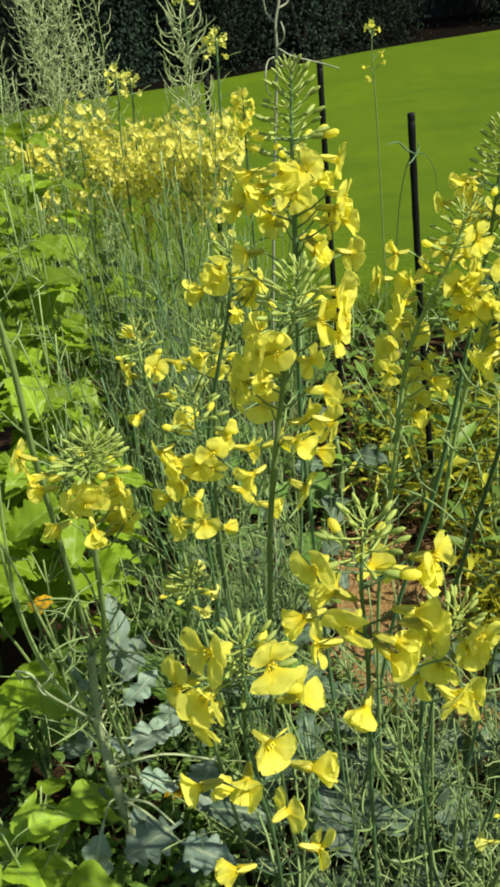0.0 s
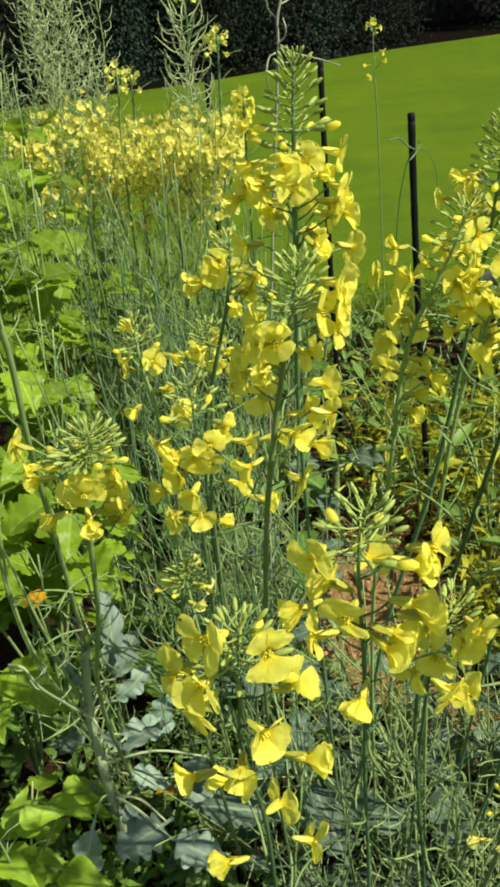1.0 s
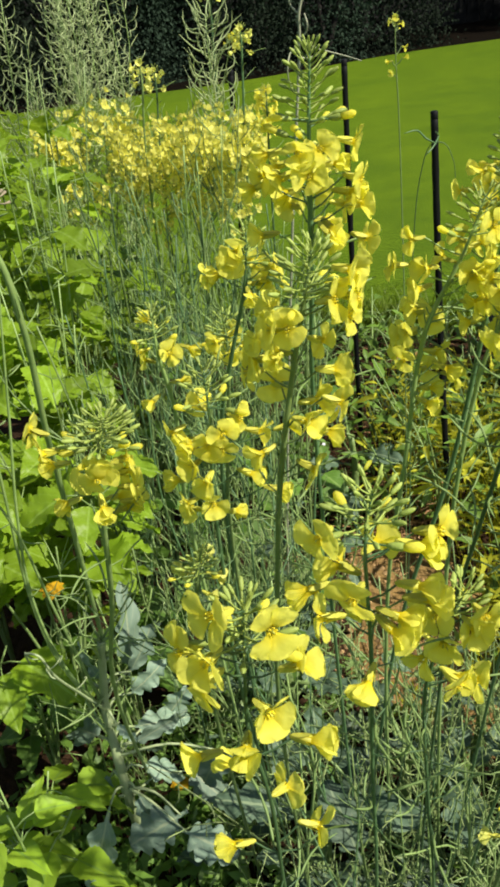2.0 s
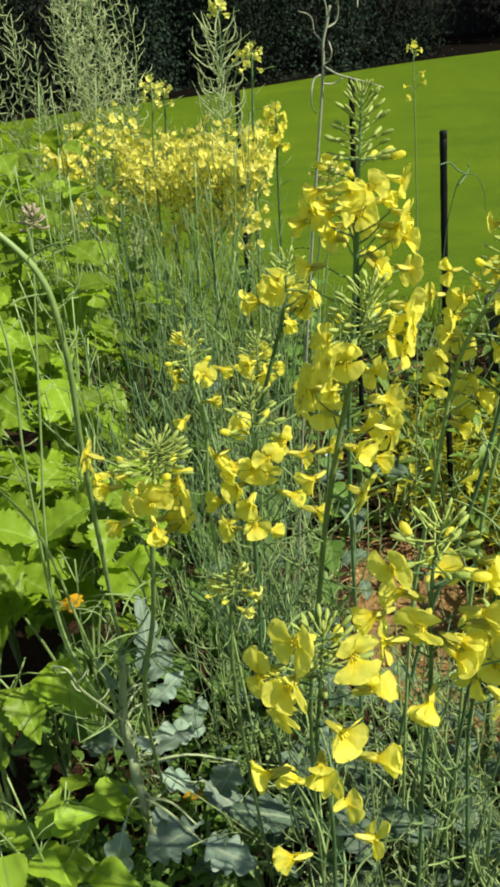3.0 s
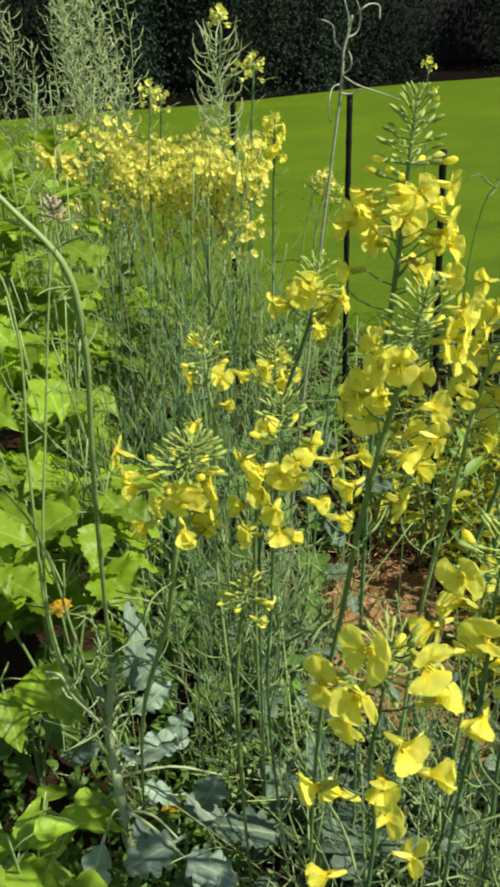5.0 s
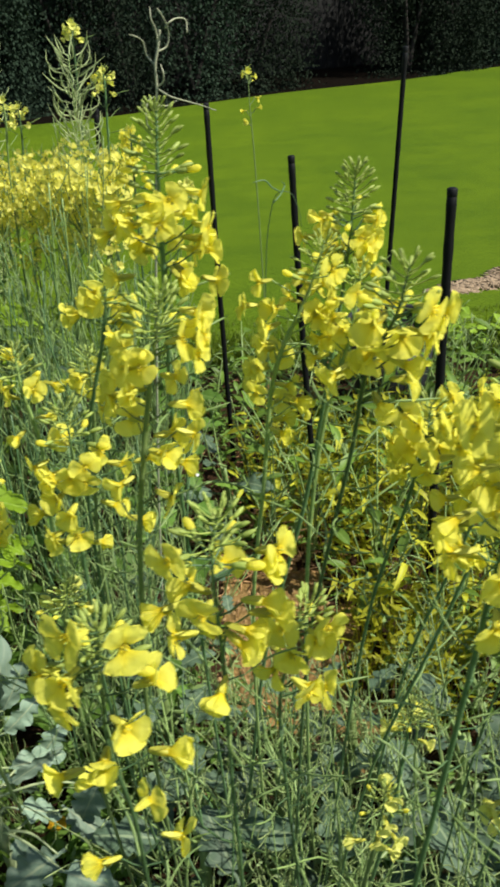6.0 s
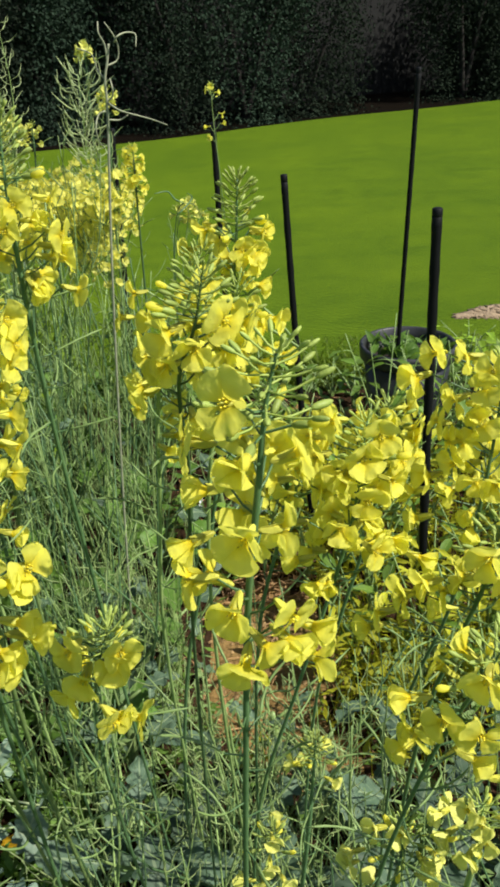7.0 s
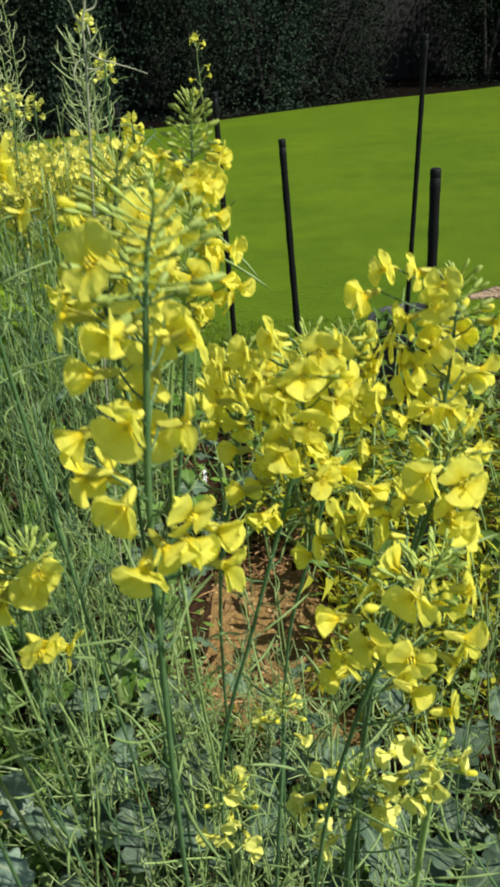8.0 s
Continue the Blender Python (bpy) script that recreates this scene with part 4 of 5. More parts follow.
# flowering stems that the camera passes
raceme([(0.035, 0.315, 1.200), (0.032, 0.315, 1.160), (0.029, 0.320, 1.107), (0.035, 0.327, 1.044), (0.035, 0.345, 0.925), (0.031, 0.480, 0.000)],
    [(-9, -127, 19), (-2, -50, 21), (17, -131, 23), (24, -174, 30), (34, -140, 23), (35, -7, 26), (60, -44, 16), (102, 3, 32), (111, -173, 28), (168, 64, 14), (215, -177, 25)], more=3, crown=0.028, buds=26, radius=0.0014, stem=STEM_DARK)
raceme([(0.098, 0.360, 1.234), (0.094, 0.360, 1.206), (0.096, 0.365, 1.122), (0.096, 0.380, 1.003), (0.098, 0.400, 0.836), (0.074, 0.578, 0.000)],
    [(17, -149, 27), (28, 5, 35), (33, -6, 26), (53, -109, 20), (60, -6, 26), (60, 131, 19), (67, 175, 30), (69, -6, 30), (77, -30, 17), (88, 174, 24), (118, -96, 18)], more=3, crown=0.028, buds=26, radius=0.0014, stem=STEM_DARK)
raceme([(0.155, 0.415, 1.122), (0.144, 0.415, 1.088), (0.134, 0.425, 1.025), (0.139, 0.435, 0.900), (0.149, 0.455, 0.748), (0.158, 0.590, 0.000)],
    [(1, -135, 28), (7, -54, 18), (17, -60, 16), (19, 171, 19), (42, -129, 19), (71, -31, 16), (81, -8, 28)], more=3, crown=0.028, buds=26, radius=0.0014, stem=STEM_DARK)
raceme([(0.069, 0.520, 1.304), (0.062, 0.520, 1.269), (0.049, 0.525, 1.202), (0.035, 0.535, 1.111), (0.027, 0.550, 1.026), (0.011, 0.600, 0.823), (0.008, 0.818, 0.000)],
    [(13, -7, 24), (29, -36, 20), (31, -6, 31), (43, -111, 22), (44, -6, 28), (47, 141, 23), (59, -172, 22), (70, 49, 23), (73, -173, 25), (77, 119, 17), (85, 175, 29), (86, 6, 26), (108, -6, 33), (114, 30, 20), (132, -7, 29), (161, -21, 23)], more=5, crown=0.034, buds=36, radius=0.0023)
raceme([(0.070, 0.650, 1.400), (0.067, 0.650, 1.350), (0.065, 0.655, 1.292), (0.062, 0.670, 1.219), (0.057, 0.710, 1.085), (0.087, 0.926, 0.000)],
    [(61, -6, 30), (62, -109, 23), (62, -64, 18), (66, -174, 29), (75, -25, 19), (77, 163, 23), (81, -175, 33), (87, 80, 24), (88, -5, 35), (90, -176, 40), (99, 6, 28), (101, 132, 23), (108, -5, 36), (108, 7, 24), (126, -49, 20), (128, -174, 35), (136, 3, 41)], more=6, crown=0.050, buds=46, radius=0.0022)
raceme([(0.004, 0.750, 1.248), (-0.001, 0.750, 1.201), (-0.021, 0.760, 1.126), (-0.041, 0.780, 1.050), (-0.056, 0.810, 0.927), (-0.068, 1.018, 0.000)],
    [(12, -110, 20), (20, -116, 23), (35, -7, 24), (39, -173, 23), (41, 175, 33), (54, -69, 17), (56, 50, 20)], more=3, buds=23, radius=0.0022)
raceme([(-0.026, 0.620, 1.176), (-0.026, 0.620, 1.127), (-0.033, 0.630, 1.049), (-0.037, 0.650, 0.939), (-0.045, 0.690, 0.774), (-0.013, 0.881, 0.000)],
    [(43, -7, 24), (44, 113, 24), (48, -56, 22), (55, -175, 30), (56, 2, 63), (59, -90, 17), (60, 4, 39), (65, -139, 19), (66, -57, 18), (80, -123, 22), (106, 4, 33), (107, -173, 28), (125, 2, 56), (138, 177, 22), (160, 40, 20)], more=4, buds=23, radius=0.002)
raceme([(-0.089, 0.540, 1.180), (-0.099, 0.540, 1.140), (-0.110, 0.550, 1.073), (-0.128, 0.580, 0.974), (-0.178, 0.660, 0.784), (-0.300, 1.030, 0.100)],
    [(10, 177, 53), (30, 176, 43), (37, -175, 33), (41, 30, 19), (64, 130, 21), (69, -72, 17), (75, -172, 24), (84, 62, 17), (97, 48, 21)], more=5, crown=0.026, buds=48, stem=STEM, reach_out=0.019)
raceme([(-0.115, 0.840, 1.139), (-0.114, 0.840, 1.091), (-0.109, 0.860, 1.008), (-0.123, 0.900, 0.868), (-0.098, 1.033, 0.000)],
    [(18, 114, 19), (39, -50, 26), (44, 5, 34), (47, 167, 20), (110, -162, 21)], more=3, buds=23, stem=STEM)
raceme([(-0.040, 0.850, 1.125), (-0.039, 0.850, 1.084), (-0.050, 0.870, 0.985), (-0.069, 0.910, 0.832), (-0.072, 1.058, 0.000)],
    [(18, -108, 21), (29, -68, 22), (40, 93, 21)], more=3, buds=23, stem=STEM)
raceme([(-0.056, 0.650, 0.969), (-0.064, 0.650, 0.933), (-0.078, 0.680, 0.803), (-0.087, 0.893, 0.000)],
    [(22, 82, 21), (40, 102, 23), (47, 125, 20)], pale=True, size=0.84, more=3)
raceme([(0.237, 0.750, 1.330), (0.232, 0.750, 1.259), (0.216, 0.755, 1.136), (0.193, 0.770, 0.972), (0.145, 0.800, 0.731), (0.115, 0.850, 0.415), (0.092, 1.053, 0.000)],
    [(43, -174, 27), (47, 8, 22), (56, -76, 20), (60, 127, 23), (61, 176, 41), (67, -56, 23), (73, -158, 23), (77, 104, 19), (94, -8, 22)], more=7, crown=0.044, buds=46, radius=0.0024, wisps=[(95, -5, -0.7), (120, -10, -0.35)])
raceme([(0.204, 0.710, 1.277), (0.189, 0.710, 1.231), (0.159, 0.715, 1.158), (0.144, 0.730, 1.016), (0.128, 0.760, 0.823), (0.141, 0.928, 0.000)],
    [(20, -59, 19), (32, -176, 47), (42, 93, 18), (54, -177, 53), (57, -170, 25), (58, 115, 20), (64, -45, 16), (74, -159, 25), (91, -6, 29), (93, -4, 46), (118, 72, 25), (142, 132, 20), (164, -6, 32), (185, -57, 19)], more=13, buds=23, radius=0.0022)
raceme([(0.235, 0.700, 1.253), (0.226, 0.700, 1.189), (0.207, 0.705, 1.118), (0.190, 0.720, 0.947), (0.195, 0.780, 0.540), (0.224, 0.903, 0.000)],
    [(13, -103, 21), (34, 5, 33), (39, 54, 24), (42, -8, 23), (50, -71, 22), (52, 137, 22), (60, -6, 30), (65, -4, 45), (76, -4, 39), (103, 63, 22)], more=18, buds=23, radius=0.0022)
raceme([(0.265, 0.330, 1.337), (0.260, 0.330, 1.317), (0.254, 0.332, 1.266), (0.247, 0.338, 1.201), (0.240, 0.350, 1.076), (0.233, 0.370, 0.917), (0.201, 0.514, 0.000)],
    [(16, -134, 24), (41, -175, 31), (52, 114, 20), (59, 75, 21), (71, 166, 23), (84, -104, 18), (99, 175, 28), (101, 46, 19), (118, -173, 27), (123, -107, 23), (149, -37, 24), (151, -6, 32), (173, -6, 34)], more=9, crown=0.034, buds=30, radius=0.0019, stem=STEM_DARK, reach_out=0.021)
raceme([(0.224, 0.476, 1.328), (0.217, 0.478, 1.295), (0.204, 0.490, 1.259), (0.200, 0.530, 1.167), (0.189, 0.570, 1.048), (0.178, 0.630, 0.876), (0.160, 0.760, 0.000)],
    [(24, -40, 20), (30, -6, 28), (33, -150, 16), (40, -80, 18), (46, -10, 26), (52, -120, 18), (60, 60, 18), (66, -30, 22), (74, -170, 22), (84, -8, 28), (98, -60, 18)], more=4, crown=0.03, buds=26, radius=0.0017, stem=STEM_DARK)
raceme([(0.326, 0.520, 1.210), (0.319, 0.520, 1.141), (0.310, 0.525, 1.092), (0.276, 0.540, 0.950), (0.236, 0.570, 0.763), (0.212, 0.780, 0.000)],
    [(-3, -159, 24), (2, -75, 24), (11, -175, 37), (18, -97, 24), (22, 177, 55), (27, -175, 31), (35, -119, 25), (35, 6, 27), (36, -176, 42), (45, -177, 57), (54, -173, 25), (81, -94, 20), (83, 143, 16), (86, 176, 41), (100, -6, 31), (118, -174, 31), (118, -3, 56), (129, -129, 23)], more=27, buds=23, radius=0.0016, stem=STEM_DARK)
raceme([(0.427, 0.560, 1.233), (0.426, 0.560, 1.186), (0.419, 0.565, 1.093), (0.406, 0.580, 0.989), (0.380, 0.610, 0.850), (0.388, 0.812, 0.000)],
    [(-5, 176, 48), (-4, -173, 26), (0, -123, 24), (10, -177, 61), (13, -132, 24), (28, -175, 32), (42, -135, 21), (49, 176, 41), (51, 71, 20), (63, -175, 32), (82, -174, 27), (85, 42, 23), (88, -126, 24), (92, -176, 44), (100, -49, 21), (106, -177, 54), (132, -176, 47), (139, 6, 28)], more=16, buds=23, radius=0.0016, stem=STEM_DARK)
raceme([(0.390, 0.370, 1.144), (0.380, 0.370, 1.120), (0.366, 0.375, 1.080), (0.353, 0.382, 1.033), (0.326, 0.410, 0.861), (0.299, 0.554, 0.000)],
    [(9, -121, 24), (18, 141, 16), (21, -8, 22), (41, -175, 36), (48, -137, 23), (48, 35, 26), (58, -5, 36), (76, -5, 38), (92, 176, 19), (99, -14, 23), (123, -5, 51)], more=6, buds=23, radius=0.0015, stem=STEM_DARK)
raceme([(0.357, 0.630, 1.169), (0.354, 0.630, 1.124), (0.345, 0.640, 1.041), (0.322, 0.660, 0.925), (0.300, 0.690, 0.795), (0.275, 0.881, 0.000)],
    [(4, -109, 24), (9, -177, 51), (11, 172, 22), (24, -8, 23), (31, 176, 40), (35, 121, 22), (39, -76, 22), (44, -173, 26), (54, -42, 22), (58, -123, 20)], more=8, buds=23, radius=0.0017, stem=STEM_DARK)
raceme([(0.279, 0.600, 1.169), (0.273, 0.600, 1.125), (0.265, 0.610, 1.060), (0.242, 0.630, 0.935), (0.217, 0.843, 0.000)],
    [(5, -157, 23), (11, -124, 21), (21, -47, 23), (23, 64, 25), (26, -83, 25), (36, 173, 24), (49, -6, 28), (55, -85, 20), (58, 131, 19)], more=8, buds=23, radius=0.0017, stem=STEM_DARK)
raceme([(0.408, 0.450, 1.169), (0.401, 0.450, 1.136), (0.389, 0.460, 1.075), (0.370, 0.480, 0.967), (0.345, 0.651, 0.000)],
    [(10, -121, 28), (25, -43, 18), (28, 48, 24), (43, -57, 14), (45, -176, 39), (50, 102, 15), (56, -177, 51), (76, 178, 61), (86, -177, 66)], more=6, buds=23, radius=0.0017, stem=STEM_DARK)
raceme([(0.352, 0.440, 0.904), (0.352, 0.440, 0.859), (0.348, 0.450, 0.804), (0.355, 0.579, 0.000)],
    [(-17, -106, 24), (2, -171, 21), (20, -57, 22), (37, 175, 37), (44, -176, 41), (71, -8, 23), (101, 147, 18)], pale=True, size=0.84, more=3)
raceme([(0.404, 0.420, 0.948), (0.404, 0.420, 0.900), (0.402, 0.430, 0.834), (0.409, 0.601, 0.000)],
    [(-15, -132, 23), (5, -174, 30), (15, -96, 19), (26, -173, 24), (28, -122, 24)], pale=True, size=0.84, more=3)
raceme([(0.295, 0.640, 0.776), (0.290, 0.650, 0.667), (0.283, 0.660, 0.559), (0.250, 0.785, 0.000)],
    [(34, 62, 20), (44, 88, 18), (62, 110, 21)], pale=True, size=0.84, more=3)
raceme([(0.248, 0.550, 0.756), (0.244, 0.550, 0.707), (0.239, 0.560, 0.636), (0.243, 0.776, 0.000)],
    [(-8, -88, 18), (26, -93, 20), (51, -108, 21), (110, 3, 18)], pale=True, size=0.84, more=3)
raceme([(-0.310, 0.720, 1.393), (-0.303, 0.720, 1.359), (-0.263, 0.720, 1.311), (-0.221, 0.725, 1.254), (-0.216, 0.740, 1.174), (-0.235, 0.780, 1.028), (-0.265, 0.860, 0.832), (-0.309, 0.990, 0.419), (-0.300, 1.030, 0.100)],
    [(-3, -4, 39), (1, -56, 28), (1, 8, 23), (9, -6, 30), (11, -59, 26), (25, -37, 22)], more=3, buds=23, radius=0.0034, stem=STEM)


# leafy plants beside the kale
BRIGHT = "leafy plant with broad bright green toothed leaves beside the kale"
for x, y, h, n, s, lo in ((-0.47, 1.18, 0.78, 34, 0.95, 0.75), (-0.66, 1.15, 0.88, 40, 1.0, 0.7), (-0.50, 1.36, 0.84, 44, 1.0, 0.2), (-0.74, 1.45, 0.98, 44, 1.0, 0.2), (-0.62, 1.02, 0.74, 22, 0.95, 0.85),
                      (-0.56, 1.62, 0.92, 44, 0.95, 0.2), (-0.80, 1.75, 1.20, 44, 1.0, 0.2), (-0.60, 1.88, 1.12, 40, 0.9, 0.2), (-0.92, 1.98, 1.30, 44, 1.0, 0.3), (-0.72, 2.05, 1.28, 44, 0.9, 0.3), (-0.92, 1.35, 1.0, 36, 1.05, 0.3),
                      (-0.86, 2.30, 1.38, 44, 0.9, 0.4), (-1.10, 2.20, 1.38, 40, 1.0, 0.4), (-1.05, 1.65, 1.08, 36, 1.0, 0.3), (-0.46, 2.05, 0.94, 30, 0.8, 0.3), (-0.68, 2.28, 1.30, 40, 0.85, 0.4), (-0.82, 1.10, 0.85, 28, 1.05, 0.65)):
    leafy_plant(x, y, h, n, BROAD, BRIGHT, 0.17, s, name="broadleaf_plant", group="broadleaf plants", low=lo)
for x, y, h in ((0.34, 1.92, 0.48), (0.50, 1.80, 0.50), (0.64, 1.92, 0.50), (0.46, 1.58, 0.42), (0.60, 1.50, 0.44), (0.78, 1.66, 0.50), (0.72, 1.38, 0.42), (0.92, 1.48, 0.46), (0.30, 2.15, 0.46),
                (0.48, 2.12, 0.46), (0.22, 1.98, 0.36), (0.86, 1.90, 0.48), (0.66, 2.20, 0.42), (0.88, 1.22, 0.44)):
    leafy_plant(x, y, h, 31, LIME_LEAVES + GREEN_LEAVES[:2], "bushy plant with narrow yellow-green leaves in the bed", 0.15, 0.74, name="lime_leaf_plant", low=0.05, group="yellow-green plants", pitch=(-0.1, 0.9))
for x, y, h in ((0.30, 2.70, 0.30), (0.50, 2.62, 0.28), (0.98, 2.68, 0.42), (1.12, 2.90, 0.40), (0.08, 2.75, 0.30), (1.28, 2.70, 0.40), (0.95, 3.02, 0.30), (-0.12, 2.8, 0.34), (0.85, 2.45, 0.34), (1.10, 2.42, 0.38), (1.45, 2.95, 0.40), (0.18, 2.45, 0.26), (0.70, 2.46, 0.36), (0.56, 2.42, 0.34), (0.88, 2.60, 0.38), (0.62, 2.50, 0.60), (0.40, 2.40, 0.30), (0.76, 2.46, 0.60), (0.88, 2.50, 0.56), (0.20, 3.02, 0.24), (0.36, 2.86, 0.24), (0.58, 3.04, 0.24), (0.50, 3.18, 0.18), (0.02, 3.08, 0.22), (0.72, 3.10, 0.22), (0.28, 3.16, 0.18), (1.00, 2.2, 0.4)):
    leafy_plant(x, y, h, 15, GREEN_LEAVES, "low green weedy plant along the lawn edge", 0.15, 0.8, name="edge_plant", low=0.05, group="lawn edge plants")

for x, y, h in ((-0.30, 1.40, 0.46), (-0.12, 1.62, 0.48), (-0.36, 1.66, 0.55), (-0.22, 1.88, 0.52), (-0.42, 1.95, 0.60), (-0.06, 1.98, 0.45), (-0.26, 2.15, 0.55), (-0.10, 1.32, 0.38), (-0.38, 1.24, 0.45), (-0.54, 1.14, 0.42), (-0.50, 2.40, 0.80), (-0.34, 2.46, 0.76), (-0.18, 2.42, 0.72), (-0.04, 2.50, 0.66), (-0.62, 2.60, 0.90), (-0.28, 2.70, 0.80), (-0.10, 2.62, 0.70)):
    leafy_plant(x, y, h, 18, BROAD_DARK, "dark green leafy weed growing under the kale stems", 0.16, 0.8, name="leafy_weed", low=0.1, group="leafy weeds under the kale")

for x, y, h in ((1.02, 3.16, 0.26), (1.20, 3.30, 0.22), (1.36, 3.12, 0.30), (1.12, 3.48, 0.16), (1.45, 3.40, 0.22), (1.52, 3.10, 0.30), (0.92, 3.30, 0.18)):
    leafy_plant(x, y, h, 16, FRESH_LEAVES, "bright green weed with pointed leaves beside the path", 0.15, 0.62, name="leafy_weed", low=0.05, group="bright weeds by the path")

leafy_plant(-0.455, 0.825, 0.42, 30, FRESH_LEAVES, "low plant with pointed fresh green toothed leaves beside the kale", 0.11, 0.90, name="nettle_leaf_plant", low=0.3)


# kale feet
def kale_stalk(points, leaves, label):
    """A tall old kale stalk; leaves are (root, tip, upward side, width factor)."""
    base = Vector(points[0])
    ob = thing("kale_plant", Matrix.Translation(base), label, "kale plant", "kale plants")
    g = Geo()
    line = [p - base for p in smooth_line(points, 24)]
    n = len(line)
    g.tube(line, [(0.0105 - 0.0055 * i / n) * (1 + 0.10 * math.sin(i * 1.9)) for i in range(n)], 9)
    for i in range(3, n - 2, 2):
        a = i * 2.4
        d = Vector((math.cos(a), math.sin(a), 0.5)).normalized()
        g.tube([line[i], line[i] + d * 0.013, line[i] + d * U(0.018, 0.03) + Vector((0, 0, 0.005))], [0.004, 0.003, 0.0012], 5)
    part("stalk", g.mesh("stalk", STALK), ob)
    for k in range(11):
        w = Geo()
        root = line[rng.randint(n // 2, n - 1)]
        a = k * 2.4
        e = root + Vector((math.cos(a) * U(0.05, 0.13), math.sin(a) * U(0.05, 0.13), U(0.0, 0.15)))
        twig = smooth_line([root, root.lerp(e, 0.5) + Vector((U(-0.02, 0.02), U(-0.02, 0.02), 0.015)), e], 8)
        w.tube(twig, [0.0022 - 0.00015 * i for i in range(9)], 5)
        for p in twig[2:]:
            b = U(0, 6.28)
            d = Vector((math.cos(b), math.sin(b), U(-0.2, 0.8))) * U(0.015, 0.035)
            w.tube([p, p + d * 0.6 + Vector((0, 0, U(-0.006, 0.006))), p + d + Vector((0, 0, U(-0.012, 0.012)))], [0.0008, 0.0009, 0.0004], 4, 0, False)
        part("twig", w.mesh("twig", STEM), ob)
    for k, (root, tip, up, wide) in enumerate(leaves):
        root, tip = Vector(root) - base, Vector(tip) - base
        near = min(line, key=lambda p: (p - root).length)
        s = Geo()
        s.tube(smooth_line([near, near.lerp(root, 0.5) + Vector((0, 0, 0.016)), root.lerp(tip, 0.12)], 8), [0.0030 - 0.00018 * i for i in range(9)], 5)
        ln = (tip - root).length
        lf = part("leaf", KALE_LEAVES[k % 5], ob, along(root, tip - root, up, ln / 0.20) @ Matrix.Diagonal((1, wide, 1, 1)))
        petiole = part("leaf_stalk", s.mesh("leaf_stalk", STALK), ob)
    return ob


kale_stalk([(-0.300, 0.950, 0.0), (-0.303, 0.915, 0.20), (-0.301, 0.905, 0.30), (-0.312, 0.930, 0.43), (-0.297, 0.918, 0.52), (-0.281, 0.900, 0.605)],
           [((-0.320, 0.868, 0.268), (-0.360, 0.800, 0.135), (-0.1, -0.8, 0.6), 0.62), ((-0.190, 0.865, 0.262), (-0.283, 0.820, 0.236), (0.1, -0.5, 0.9), 1.1), ((-0.128, 0.930, 0.345), (-0.180, 0.895, 0.258), (0.0, -0.8, 0.6), 1.0), ((-0.200, 0.840, 0.250), (-0.112, 0.800, 0.250), (0.0, -0.5, 0.9), 1.1), ((-0.282, 0.985, 0.440), (-0.258, 1.000, 0.585), (0.5, -1.0, 0.1), 0.62), ((-0.275, 0.960, 0.470), (-0.225, 0.975, 0.545), (0.6, -0.8, -0.1), 0.7),
            ((-0.285, 0.965, 0.420), (-0.222, 0.965, 0.470), (0.5, -0.9, 0.3), 0.85), ((-0.290, 0.950, 0.360), (-0.200, 0.960, 0.370), (0.0, -0.7, 0.7), 0.9), ((-0.335, 0.945, 0.340), (-0.433, 1.030, 0.275), (0.0, -0.5, 0.9), 0.7),
            ((-0.285, 0.920, 0.350), (-0.200, 0.935, 0.400), (0.0, -0.8, 0.7), 0.45), ((-0.285, 0.930, 0.290), (-0.210, 0.960, 0.230), (0.2, -0.5, 0.8), 0.8), ((-0.215, 0.975, 0.230), (-0.135, 0.930, 0.200), (0.0, -0.4, 0.9), 1.0),
            ((-0.325, 0.920, 0.280), (-0.350, 0.900, 0.250), (0.0, -0.5, 0.9), 1.2), ((-0.235, 0.990, 0.340), (-0.195, 0.990, 0.395), (0.2, -1.0, 0.4), 1.1), ((-0.280, 0.900, 0.265), (-0.250, 0.850, 0.235), (0.0, -0.5, 0.9), 1.0),
            ((-0.310, 0.940, 0.470), (-0.345, 0.950, 0.540), (-0.2, -1.0, 0.4), 0.6), ((-0.295, 0.910, 0.420), (-0.262, 0.890, 0.400), (0.1, -0.8, 0.6), 0.7)],
           "old kale plant with a thick pale stalk and grey-green lobed leaves")
kale_crown(0.235, 1.27, 4, 0.62, 0.11, (-95, -60, 150, 20))
kale_crown(-0.12, 0.86, 6, 0.62, 0.10, (-80, -130, -20), 0)
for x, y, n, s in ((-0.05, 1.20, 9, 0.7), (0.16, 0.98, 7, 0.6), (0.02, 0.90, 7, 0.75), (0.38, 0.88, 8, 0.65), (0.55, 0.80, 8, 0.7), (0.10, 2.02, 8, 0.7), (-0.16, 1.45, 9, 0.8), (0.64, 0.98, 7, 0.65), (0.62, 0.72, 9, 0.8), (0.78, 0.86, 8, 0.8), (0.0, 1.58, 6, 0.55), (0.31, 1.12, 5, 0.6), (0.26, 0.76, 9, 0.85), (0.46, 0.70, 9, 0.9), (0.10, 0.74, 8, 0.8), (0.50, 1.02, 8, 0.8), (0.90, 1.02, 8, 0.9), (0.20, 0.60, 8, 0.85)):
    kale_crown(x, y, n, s)


